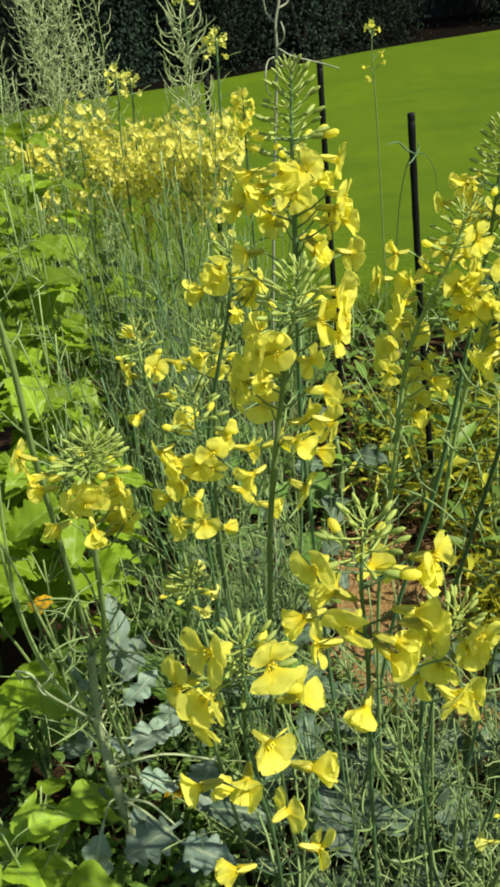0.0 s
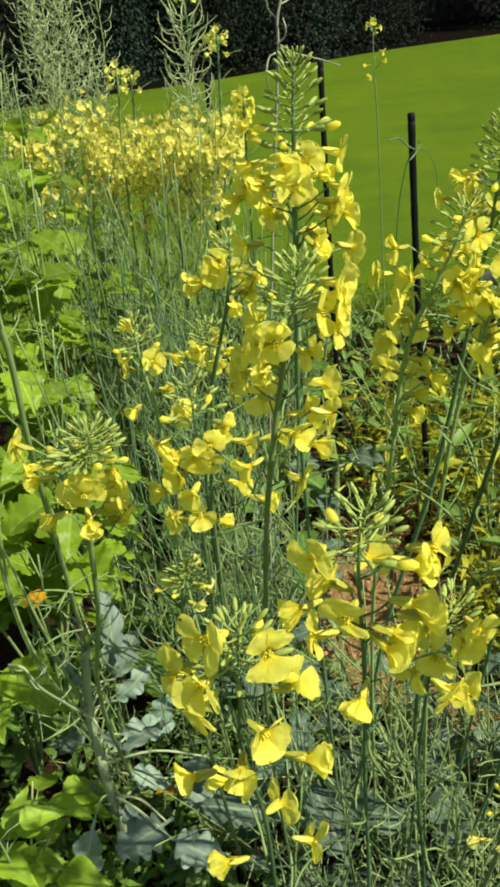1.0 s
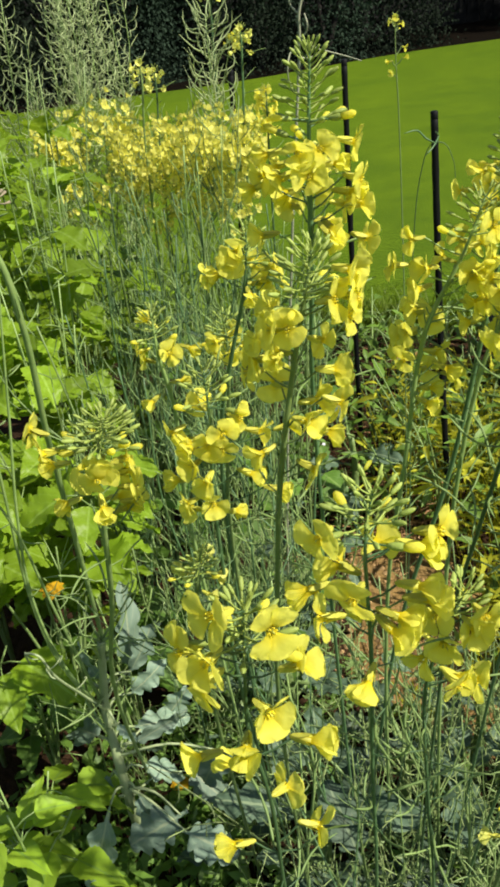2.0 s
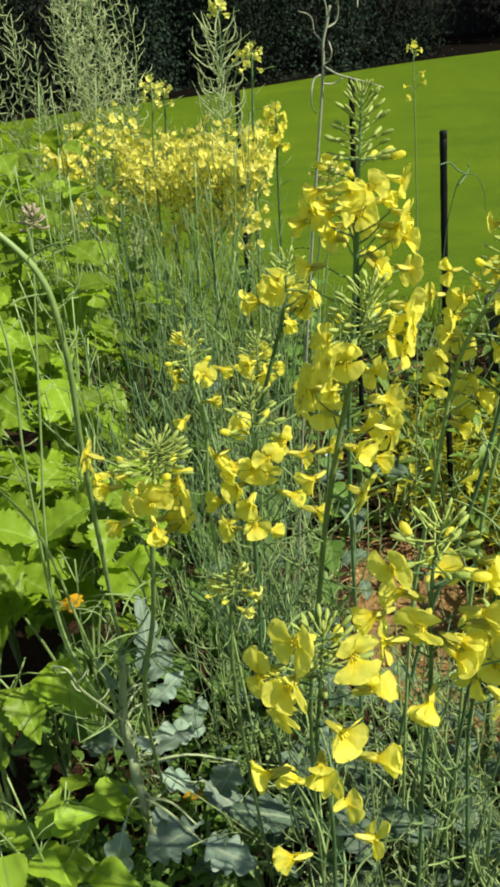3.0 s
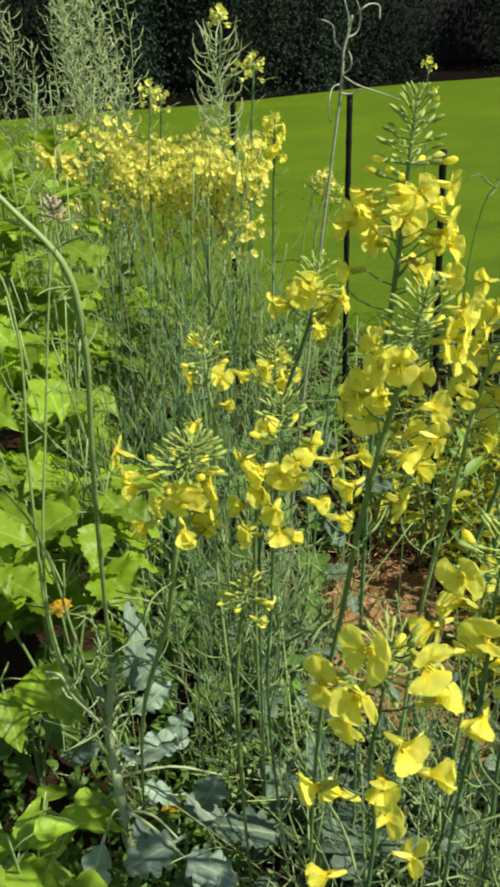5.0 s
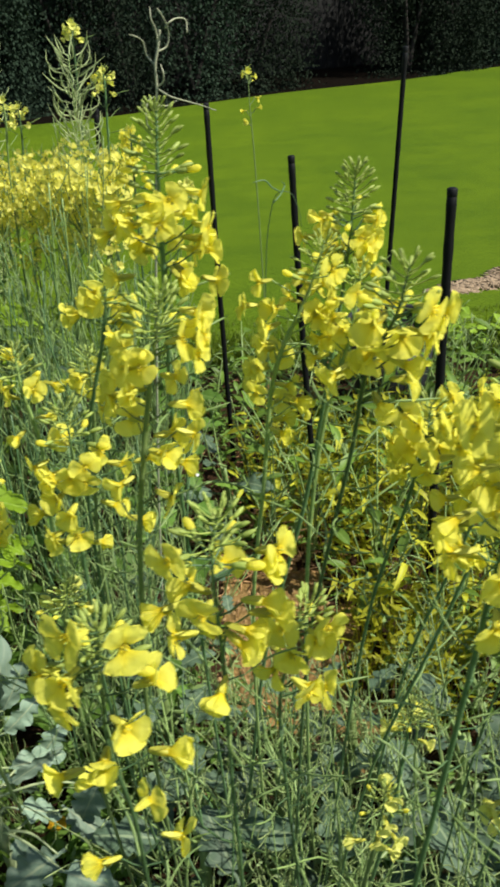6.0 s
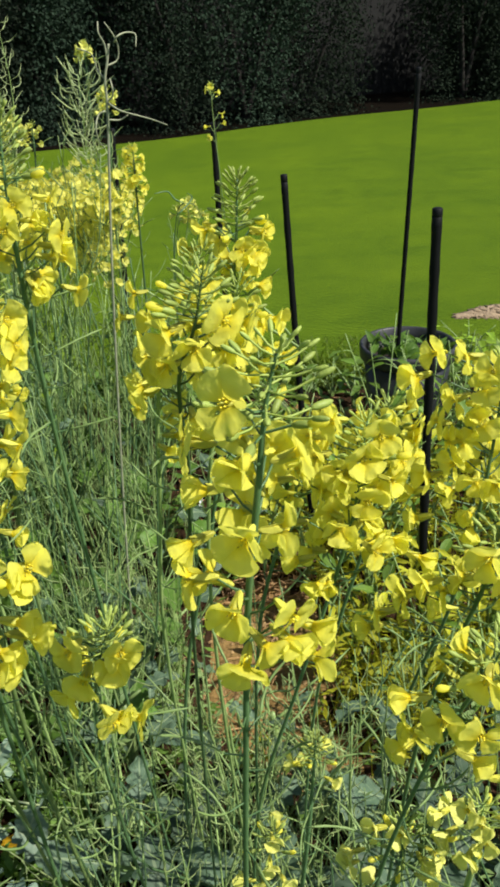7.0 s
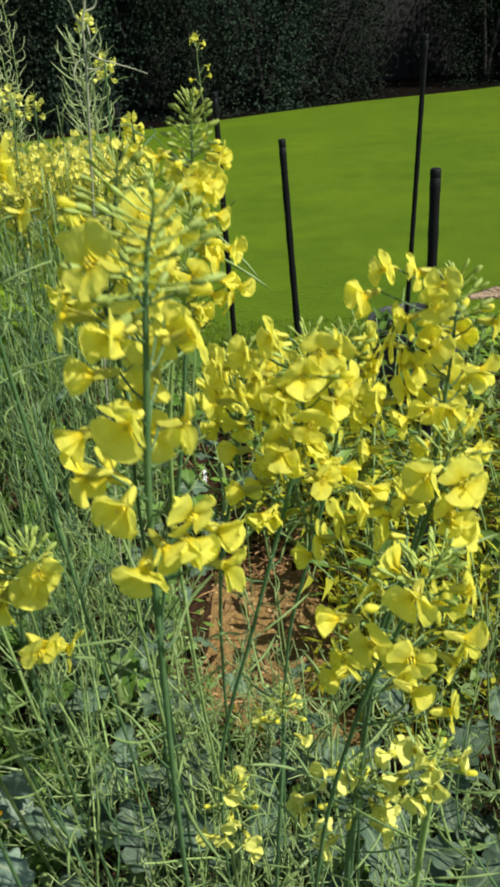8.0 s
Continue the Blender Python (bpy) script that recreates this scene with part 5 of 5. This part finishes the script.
def weed_cover(name, label, count, area, tall, mat, size, slim=0.2):
    """Low weeds in drifts: small leaves on thin upright stalks, as one mesh."""
    g = Geo()
    made = 0
    while made < count:
        x, y = U(area[0], area[1]), U(area[2], area[3])
        if bare(x, y) or noise.noise(Vector((x * 3, y * 3, 7))) < U(-0.6, 0.35):
            continue
        made += 1
        z = soil_height(x, y) - 0.005
        h = tall * U(0.3, 1.0)
        a = U(0, 6.28)
        top = Vector((x + math.cos(a) * h * 0.3, y + math.sin(a) * h * 0.3, z + h))
        g.tube([(x, y, z), ((x + top.x) / 2, (y + top.y) / 2, z + h * 0.6), top], [0.0012, 0.001, 0.0006], 3, 0, False)
        for k in range(4):
            p = Vector((x, y, z)).lerp(top, 0.35 + 0.2 * k)
            b = U(0, 6.28)
            d = Vector((math.cos(b), math.sin(b), U(-0.2, 0.6))).normalized() * size * U(0.5, 1.2)
            s = d.cross(Vector((U(-0.4, 0.4), U(-0.4, 0.4), 1))).normalized() * d.length * slim
            i = len(g.v)
            g.v += [p, p + d * 0.5 + s, p + d, p + d * 0.5 - s]
            g.face((i, i + 1, i + 2, i + 3))
    tagged(new(name, g.mesh(name, mat, smooth=False)), label, "weeds", kind="stuff")


weed_cover("low_weeds", "low green weeds covering the soil between the plants", 1500, (-0.25, 1.3, 0.7, 3.2), 0.15, WEED, 0.034)
weed_cover("grey_weeds", "fine grey-green weeds under the kale stems", 500, (-0.2, 0.9, 0.6, 1.5), 0.26, POD, 0.030, 0.16)
weed_cover("leafy_weeds", "small green weeds on the dark soil beside the kale", 420, (-0.62, -0.12, 0.7, 1.25), 0.16, WEED, 0.036, 0.22)
weed_cover("yellow_weeds", "yellowing small weeds among the plants", 900, (0.2, 1.1, 1.2, 2.6), 0.32, LIME, 0.040, 0.14)

def wiry_tangle(name, label, count, area, tall, mat):
    """Thin spent side twigs that lean every way, each with short curled stalks, as one mesh."""
    g = Geo()
    made = 0
    while made < count:
        x, y = U(area[0], area[1]), U(area[2], area[3])
        if bare(x, y):
            continue
        made += 1
        a, h, lean = U(0, 6.28), tall * U(0.45, 1.0), U(0.2, 0.9)
        foot = Vector((x, y, soil_height(x, y) - 0.005))
        top = foot + Vector((math.cos(a) * lean * h, math.sin(a) * lean * h, h))
        mid = foot.lerp(top, 0.5) + Vector((U(-0.12, 0.12) * h, U(-0.12, 0.12) * h, 0.10 * h))
        line = smooth_line([foot, mid, top], 8)
        g.tube(line, [0.0023 - 0.00018 * i for i in range(9)], 4, 0, False)
        for p in line[2:]:
            for _ in range(1):
                b = U(0, 6.28)
                d = Vector((math.cos(b), math.sin(b), U(-0.1, 0.9))).normalized() * U(0.022, 0.058)
                bow = Vector((U(-1, 1), U(-1, 1), U(-1, 0.3))) * d.length * 0.3
                g.tube([p, p + d * 0.35 + bow * 0.6, p + d * 0.7 + bow, p + d], [0.0008, 0.0009, 0.0011, 0.0005], 4, 0, False)
    tagged(new(name, g.mesh(name, mat)), label, "weeds", kind="stuff")


wiry_tangle("spent_twigs", "tangle of thin pale spent kale twigs over the soil", 130, (-0.02, 0.60, 0.55, 1.15), 0.40, POD_PALE)
# dry stems, single tall flowers and stray blooms
raceme([(0.179, 1.422, 1.352), (0.180, 1.425, 1.30), (0.186, 1.430, 1.20), (0.20, 1.45, 0.8), (0.21, 1.47, 0.0)], [(4, -90, 6), (10, 160, 9), (14, 20, 9), (60, -10, 14), (64, 190, 10), (80, 200, 9)], radius=0.0011, size=0.42, pods=0, buds=7, more=1, crown=0.02, label="single thin kale stalk with a tuft of pale flowers")
BACK_LABEL = "tall kale stalk with a small yellow flower head above pods"
raceme([(-0.250, 2.665, 1.375), (-0.252, 2.67, 1.30), (-0.258, 2.67, 1.10), (-0.27, 2.70, 0.0)], [(5, -90, 12), (30, 100, 20), (48, -20, 22)], radius=0.003, size=0.85, pods=26, buds=12, more=10, label=BACK_LABEL, pale=True)
raceme([(-0.136, 2.29, 1.285), (-0.137, 2.29, 1.23), (-0.15, 2.30, 1.00), (-0.18, 2.33, 0.0)], [(5, -90, 12), (30, 100, 20), (60, -20, 18)], radius=0.003, size=0.85, pods=18, buds=12, more=9, label=BACK_LABEL, pale=True)
raceme([(-0.42, 2.40, 1.215), (-0.42, 2.40, 1.16), (-0.44, 2.42, 1.00), (-0.46, 2.45, 0.0)], [(5, -90, 12), (30, 100, 20), (70, -20, 18)], radius=0.003, size=0.85, pods=18, buds=10, more=8, label=BACK_LABEL, pale=True)

raceme([(-0.085, 2.30, 1.14), (-0.086, 2.30, 1.08), (-0.09, 2.31, 0.95), (-0.10, 2.33, 0.0)], [(5, -90, 12), (40, 100, 22), (110, -20, 18)], radius=0.003, pods=12, buds=8, more=18, label=BACK_LABEL)

raceme([(-0.20, 2.62, 1.235), (-0.205, 2.62, 1.20), (-0.235, 2.63, 1.08), (-0.262, 2.64, 0.0)], [(3, -90, 8), (12, 20, 10), (20, 170, 8)], radius=0.0012, size=0.7, pods=0, buds=6, crown=0.015, label="thin kale twig with a few yellow flowers")
raceme([(-0.435, 2.66, 1.165), (-0.435, 2.66, 1.11), (-0.45, 2.66, 0.9), (-0.46, 2.68, 0.0)], [(5, -90, 12), (30, 100, 20), (60, -20, 18)], radius=0.003, size=0.85, pods=10, buds=10, more=8, label=BACK_LABEL, pale=True)
for x, y, z in ((0.050, 2.30, 1.000), (0.018, 2.33, 0.975), (0.072, 2.34, 0.955)):
    raceme([(x, y, z), (x - 0.006, y, z - 0.06), (x - 0.03, y, z - 0.20), (-0.02, 2.36, 0.0)], [(4, -90, 10), (14, 40, 14), (26, 170, 13), (40, -30, 15)], radius=0.0016, size=0.8, pods=5, buds=10, more=5, crown=0.018, label="thin kale side stem with loose small yellow flowers", pale=True)


def dry_stem(points, radius, curls, label, mat=DRY, tuft=0):
    """A spent stem with twisted empty pods."""
    base = Vector(points[-1])
    ob = thing("dry_seed_stem", Matrix.Translation(base), label, "dry stem", "dry seed stems")
    line = [p - base for p in smooth_line(points, 8 * (len(points) - 1))]
    g = Geo()
    n = len(line)
    g.tube(line, [radius * (0.4 + 0.6 * i / n) for i in range(n)], 6)
    part("stem", g.mesh("stem", mat), ob)
    for at, az, up, ln in curls:
        c = Geo()
        root = line[min(n - 1, int(at * n))]
        d = Vector((math.cos(radians(az)), math.sin(radians(az)), 0))
        p1 = root + d * ln * 0.3 + Vector((0, 0, up * ln * 0.35))
        p2 = root + d * ln * 0.55 + Vector((0, 0.01, up * ln * 0.75))
        p3 = root + d * ln * (0.95 if ln > 0.07 else U(0.25, 0.8)) + Vector((U(-0.01, 0.01), U(-0.01, 0.01), up * ln * U(0.6, 1.1)))
        c.tube(smooth_line([root, p1, p2, p3], 9), [0.0006, 0.0007, 0.0009, 0.0008, 0.0009, 0.0008, 0.0008, 0.0006, 0.0005, 0.0003], 5)
        part("dry_pod", c.mesh("dry_pod", mat), ob)
    if tuft:
        h = Geo()
        for k in range(tuft):
            f = k / tuft
            a, up = k * 2.4, 1.2 - 1.5 * f
            root = line[0] - Vector((0, 0, 0.016 * f))
            d = Vector((math.cos(a), math.sin(a), up)).normalized() * (0.009 + 0.009 * f)
            h.tube([root, root + d * 0.6, root + d + Vector((0, 0, 0.003))], [0.0007, 0.0009, 0.0017], 5)
        part("dried_tip", h.mesh("dried_tip", HUSK), ob, label="withered grey-brown flower head", kind="stuff")


def dry_candelabra(foot, node):
    """A spent stem whose bare side stalks hook and curl; arms are offsets from the node, across and up, in units of 8 mm."""
    base, node = Vector(foot), Vector(node)
    ob = thing("dry_seed_stem", Matrix.Translation(base), "pale dry stem with twisted bare stalks", "dry stem", "dry seed stems")
    n = node - base
    main = smooth_line([(0, 0, 0), n * 0.45 + Vector((-0.01, 0.01, 0)), n * 0.82 + Vector((-0.006, 0, 0)), n, n + Vector((0.001, 0, 0.032)), n + Vector((0.0065, 0, 0.053)), n + Vector((0.011, 0, 0.075))], 36)
    g = Geo()
    g.tube(main, [0.0023 - 0.0006 * i / 36 for i in range(37)], 6)
    part("stem", g.mesh("stem", DRY), ob)
    arms = (((0.6, 5.8), (2.3, 6.6), (2.7, 9.0), (1.9, 11.3), (1.2, 12.4)), ((0.8, 6.5), (0.7, 9.1), (0.1, 10.9), (0.0, 12.5)), ((2.3, 9.4), (3.0, 10.2), (4.3, 10.7), (5.7, 10.4), (5.8, 8.5)),
            ((0.0, 3.9), (-1.3, 5.2), (-1.7, 7.4), (-2.8, 8.4), (-3.8, 8.7)), ((0.1, 0.3), (1.1, 1.1), (1.4, 2.6), (1.0, 3.9)), ((0.1, 0.1), (2.2, -1.1), (4.8, -2.2), (7.4, -3.1), (10.0, -3.9)),
            ((-0.4, -2.6), (1.7, -2.9), (3.2, -2.1)), ((-0.5, -1.2), (-1.5, -1.6), (-2.1, -3.5), (-2.1, -6.0), (-1.5, -7.5)))
    for k, arm in enumerate(arms):
        pts = [n + Vector((x / 122, 0.012 * math.sin(i * 1.3 + k * 2.1) * (i > 0), z / 122)) for i, (x, z) in enumerate(arm)]
        line = smooth_line(pts, 14)
        a = Geo()
        a.tube(line, [0.0014 - 0.0006 * i / 14 for i in range(15)], 5)
        part("stalk", a.mesh("stalk", DRY), ob)


dry_candelabra((-0.06, 1.36, 0.0), (0.042, 1.267, 1.344))
dry_stem([(-0.39, 0.845, 1.248), (-0.352, 0.848, 1.236), (-0.330, 0.85, 1.208), (-0.320, 0.85, 1.145), (-0.323, 0.85, 1.074), (-0.332, 0.85, 0.998), (-0.340, 0.855, 0.900), (-0.356, 0.875, 0.717), (-0.354, 0.890, 0.601), (-0.334, 0.905, 0.502), (-0.313, 0.926, 0.435)], 0.0026,
         [(0.3, 20, 0.5, 0.03), (0.42, 190, 0.5, 0.03), (0.5, 10, 0.2, 0.03), (0.6, 160, 0.4, 0.025), (0.7, -30, 0.4, 0.03)], "green kale stem arching over with its tip bare", STEM)
dry_stem([(-0.269, 0.87, 1.272), (-0.280, 0.87, 1.203), (-0.292, 0.87, 1.136), (-0.304, 0.87, 1.064), (-0.317, 0.87, 0.986), (-0.336, 0.868, 0.870), (-0.352, 0.873, 0.735), (-0.350, 0.890, 0.601), (-0.331, 0.905, 0.502), (-0.313, 0.926, 0.435)], 0.0026,
         [(0.35, 10, 0.5, 0.03), (0.5, 190, 0.5, 0.03), (0.6, -20, -0.2, 0.05)], "thin straight kale stem with a dried brown tip", STEM, tuft=22)
dry_stem([(-0.365, 0.80, 0.99), (-0.33, 0.82, 0.90), (-0.318, 0.86, 0.70), (-0.318, 0.91, 0.52), (-0.312, 0.930, 0.43)], 0.0030,
         [(0.3, 200, -0.3, 0.05), (0.5, 10, 0.6, 0.03), (0.6, 180, 0.6, 0.03), (0.75, -20, 0.3, 0.03)], "bare pale green kale side stem in the bed", STEM)


dry_stem([(-0.325, 0.765, 0.700), (-0.322, 0.757, 0.725), (-0.308, 0.757, 0.722), (-0.304, 0.775, 0.670), (-0.308, 0.850, 0.550), (-0.312, 0.930, 0.425)], 0.0026,
         [(0.45, 200, 0.3, 0.04), (0.55, 10, 0.5, 0.03), (0.65, 180, 0.5, 0.035), (0.75, 20, 0.4, 0.03), (0.85, 170, 0.4, 0.03)], "pale green kale side stem with a curled tip", STALK)

dry_stem([(0.200, 0.860, 1.250), (0.197, 0.860, 1.270), (0.188, 0.860, 1.286), (0.176, 0.860, 1.286), (0.167, 0.865, 1.258), (0.161, 0.875, 1.168), (0.160, 0.86, 0.80), (0.150, 0.92, 0.0)], 0.0007,
         [(0.40, 200, 0.5, 0.03), (0.5, 40, 0.5, 0.035)], "thin green kale twig with a hooked tip", STEM_DARK)


def stray_bloom(x, y, z, label, mat):
    ob = thing("orange_flower", Matrix.Translation((x, y, 0)), label, "flower")
    g = Geo()
    g.tube(smooth_line([(0, 0, 0), (0.01, 0.01, z * 0.5), (0, 0, z)], 8), 0.0018, 5)
    part("stem", g.mesh("stem", STEM), ob)
    me = Geo()
    me.sheet(blade_fn(0.020, 0.014, spoon, droop=0.3, fold=0.1), 5, 2)
    me = me.mesh("petal", mat)
    for k in range(9):
        part("petal", me, ob, Matrix.Translation((0, 0, z)) @ Matrix.Rotation(k * 0.698, 4, "Z") @ Matrix.Rotation(U(-0.5, 0.1), 4, "Y"))


stray_bloom(-0.391, 1.022, 0.600, "single orange flower among the bright leaves", ORANGE)
stray_bloom(-0.246, 1.03, 0.110, "small orange flower low beside the kale leaves", ORANGE)

# seed stems: low tangle, tall middle row, big plants at the back
low = [seed_stem(k, "seeding_kale", "thin grey-green kale stems tangled with small seed pods", "seeding plant", "low seeding kale stems", 0.74, 0.20, 5, 0.062, 0.046, 0.0012, 0.0034, 0.12, curl=0.35, leaves=1, stem=STEM if k % 3 else STEM_DARK, pod=POD_PALE, bend=0.34) for k in range(6)]
spots = [(U(-0.04, 0.66), U(0.56, 0.90), U(0.7, 1.0)) for _ in range(20)] + [(U(0.42, 0.95), U(0.9, 1.35), U(0.55, 0.8)) for _ in range(9)] + [(U(-0.24, 0.02), U(1.0, 1.5), U(0.7, 1.0)) for _ in range(14)] + [(U(-0.36, -0.14), U(0.98, 1.12), U(0.45, 0.7)) for _ in range(5)] + [(U(0.05, 0.42), U(0.72, 1.08), U(0.6, 0.85)) for _ in range(8)]
scatter(low, spots)
tall = [seed_stem(k + 20, "seeding_kale", "tall green kale stem with slender seed pods", "seeding plant", "tall seeding kale stems", 1.0, 0.08, 2, 0.036, 0.058, 0.0012, 0.0042, 0.25, curl=0.15, stem=STEM if k % 3 == 0 else STEM_DARK, leaves=1) for k in range(6)]
spots = [(U(-0.52, -0.04), U(1.25, 2.15), U(0.75, 1.04)) for _ in range(52)] + [(U(-0.56, -0.16), U(1.85, 2.25), U(0.98, 1.10)) for _ in range(14)] + [(U(-0.20, -0.02), U(1.0, 1.4), U(0.60, 0.85)) for _ in range(12)]
scatter(tall, spots)
bloom = [seed_stem(k + 40, "flowering_kale", "tall kale plant topped by many small yellow flowers", "flowering plant", "far flowering kale", 1.0, 0.10, 7, 0.035, 0.045, 0.0012, 0.0030, 0.4, curl=0.15, flowers=8) for k in range(5)]
spots = [(-0.11 - 0.55 * t + 0.05 * math.sin(i * 2.7), 2.36 + 0.35 * t + 0.16 * math.sin(i * 4.1), 0.990 + 0.04 * math.sin(i * 1.9) - 0.045 * t) for i, t in enumerate([k / 21 for k in range(22)])]
scatter(bloom, spots)
back = [seed_stem(k + 60, "seeding_kale", "large pale grey-green kale plant covered in dense seed pods", "seeding plant", "large seeding kale plants", 1.46, 0.15, 9, 0.0120, 0.047, 0.0016, 0.0036, 0.45, stem=STEM, pod=POD_GREY, curl=0.2, wide=0.62, bend=0.36, rise=0.8, spread=0.7) for k in range(3)]
scatter(back, [(-0.70, 2.85, 1.0), (-0.62, 2.92, 1.02), (-0.80, 2.90, 1.0), (-0.92, 2.82, 0.95), (-0.74, 3.02, 1.04)])
column = seed_stem(71, "seeding_kale", "slender kale stem ringed with dense upturned seed pods", "seeding plant", "tall seeding kale stems", 1.33, 0.02, 0, 0.0038, 0.085, 0.0020, 0.0034, 0.76, stem=STEM, pod=POD_GREY, curl=0.05, bend=0.32, rise=0.7, spread=0.9)
scatter([column], [(-0.262, 2.640, 1.0)])
